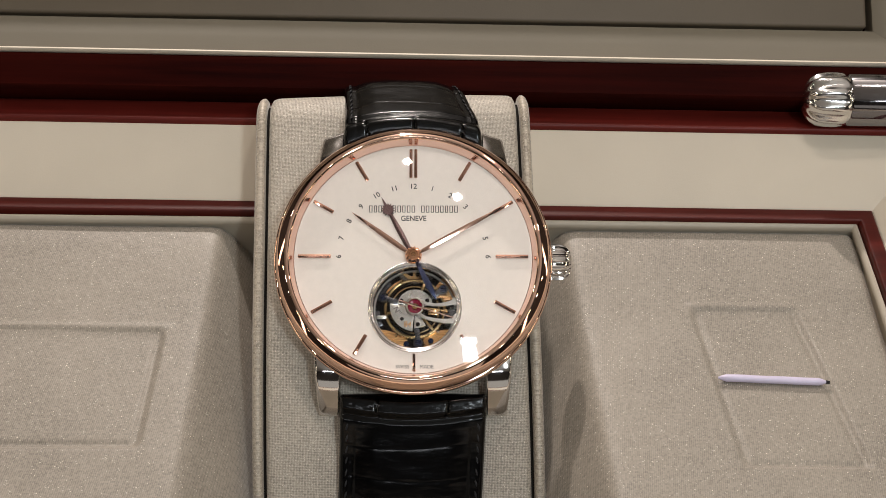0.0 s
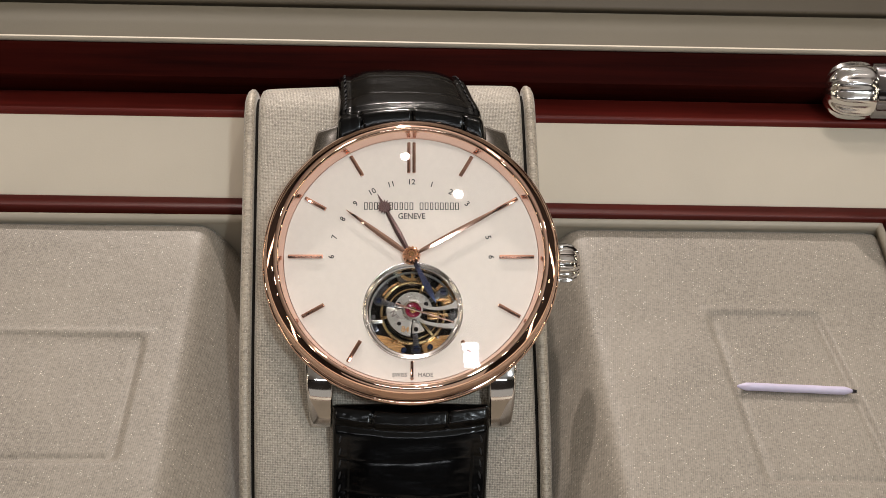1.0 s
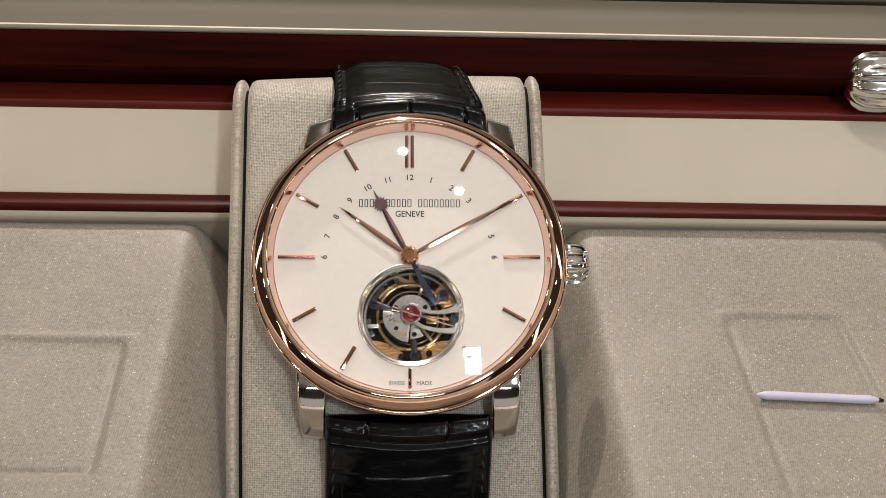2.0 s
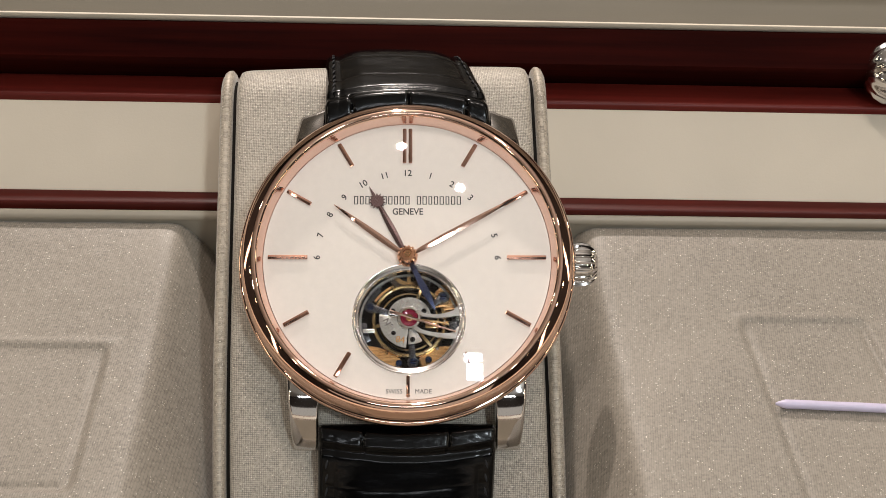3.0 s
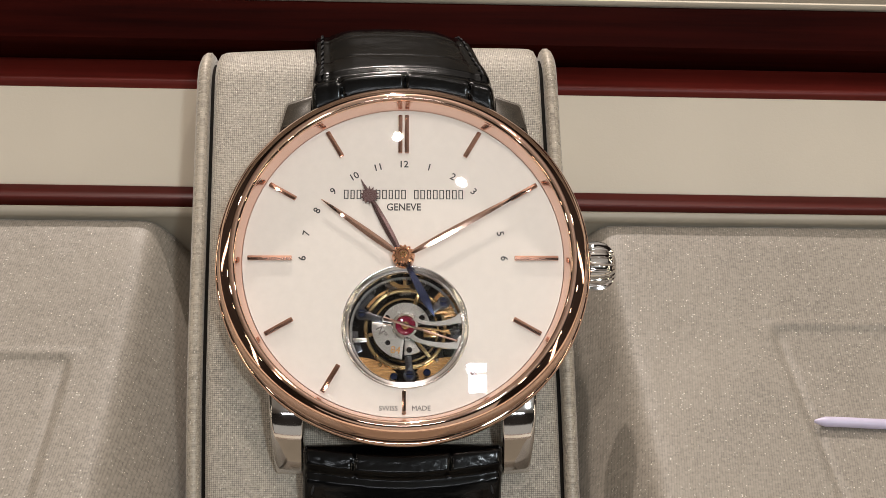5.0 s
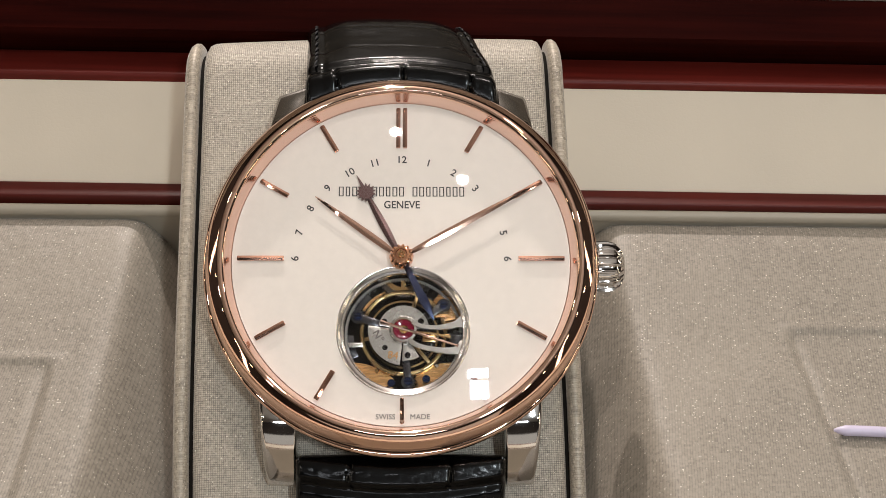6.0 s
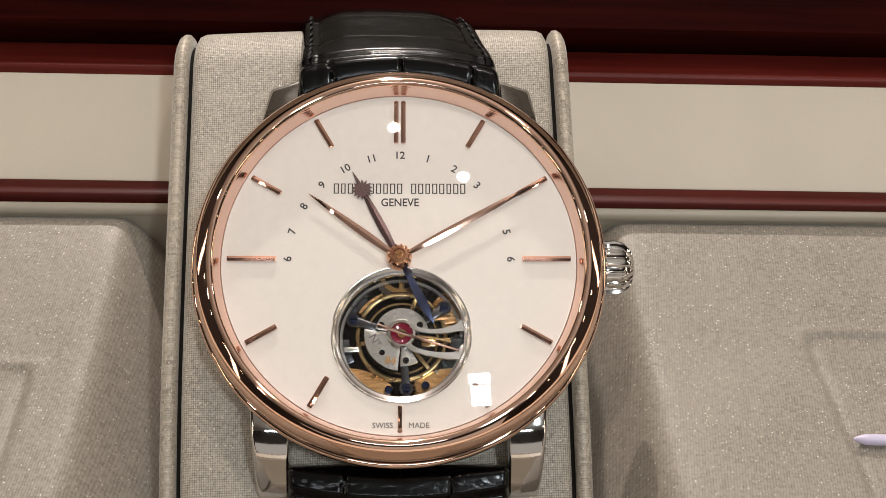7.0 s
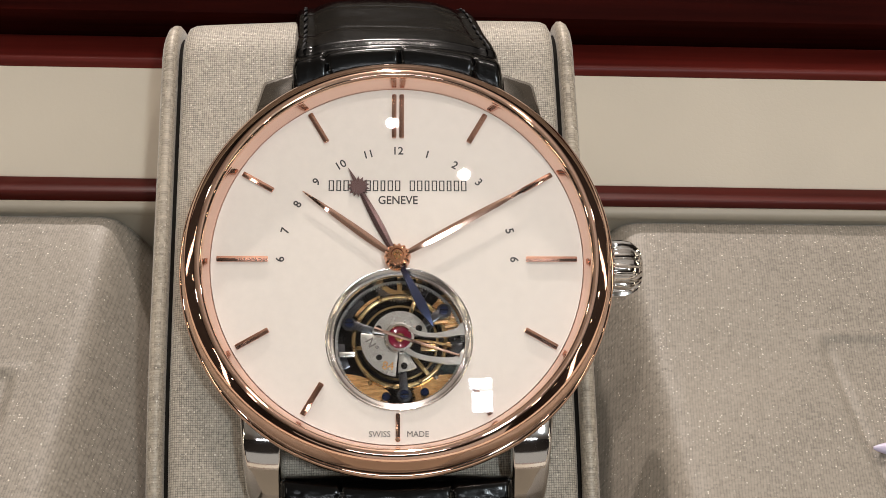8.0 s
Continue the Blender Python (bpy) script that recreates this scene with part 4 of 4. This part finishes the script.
strap("strap_half", ((19.3, -2.6), (21.0, -1.8), (23.2, -1.4), (24.6, -1.85), (26.5, -3.25), (29.8, -6.15), (33.1, -9.0), (35.2, -12.0), (35.9, -15.5), (35.2, -22), (31.0, -27.5), (22.0, -29.5)), 11.1, 9.6,
      (9.6, 15.8, 21.0), ((-7.3, 0.4, 8.0), (-9.3, 9.3), (-4.4, 3.9)), "padded black alligator-grain leather strap half", 2.2, (3.9, 3.6, 0.62, 3.2, 1.4, 0.1, 0.0), -2.3, 0.07)
strap("strap_half", ((-20.4, -3.0), (-21.5, -2.75), (-23.0, -3.0), (-24.6, -3.35), (-26.8, -4.25), (-31.0, -5.9), (-37.0, -8.5), (-43.0, -12.2), (-46.6, -18.5), (-46.8, -28), (-43.0, -36)), 11.05, 10.9,
      (8.6, 13.6, 18.4, 23.0), ((-5.3, 5.2), (-4.4, 4.6), (-4.0, 4.4)), "padded black alligator-grain leather strap half with a glossy roll at the lugs", 0.0, (2.3, 1.2, 0.50, 1.7, 1.0, 1.1, 0.03), -0.6, 0.03)


# ---------------------------------------------------------------- loose things
def lilac_rod():
    rod = thing("plastic_rod", pose(55.5, -13.3, 0.3, 0, 0, -2.6), "pale lilac plastic rod lying across a debossed tray slot", "rod")
    path = [Vector((x, 0.02 * math.sin(x), 0)) for x in steps(-8.35, 8.35, 40)]
    part("shaft", tube(path, lambda s: 0.6 * min(1, 0.25 + 6 * min(s, 1 - s) ** 0.8), 14), LILAC, rod)
    part("tip", tube([Vector((x, 0, -0.05)) for x in steps(8.2, 8.8, 6)], lambda s: 0.34 - 0.1 * s, 10), GUN, rod, "small dark end of the rod")


lilac_rod()


def chrome_pen():
    pen = thing("chrome_pen", pose(67.1, 37.2, 15.6), "polished chrome pen with ribbed rounded end on the box rim", "pen")
    def turned(prof, seg=64):
        bm = lathe([(r, z) for z, r in prof], seg)
        bmesh.ops.rotate(bm, cent=(0, 0, 0), matrix=Matrix.Rotation(radians(90), 3, "Y"), verts=bm.verts)
        return bm
    rings = []
    for x, r, rib in ((0.0, 0.1, 0.0), (0.08, 1.3, 0.05), (0.55, 2.7, 0.25), (1.4, 3.8, 0.45), (2.6, 4.5, 0.5), (4.2, 4.75, 0.5), (6.0, 4.8, 0.45), (7.0, 4.7, 0.2), (7.4, 4.4, 0.0), (7.8, 4.3, 0.0)):
        rings.append([(x, (r - rib * (0.5 + 0.5 * math.cos(10 * a))) * math.cos(a), (r - rib * (0.5 + 0.5 * math.cos(10 * a))) * math.sin(a)) for a in steps(0, 2 * math.pi, 121)[:-1]])
    part("end_cap", loft(rings), CHROME, pen, "fluted rounded chrome end", 60)
    part("barrel", turned([(7.7, 4.3), (8.0, 4.55), (40.0, 4.55), (70.0, 4.3), (78.0, 2.0), (79.0, 0.05)]), DARK_CHROME, pen, "smooth dark chrome barrel", 50)


chrome_pen()
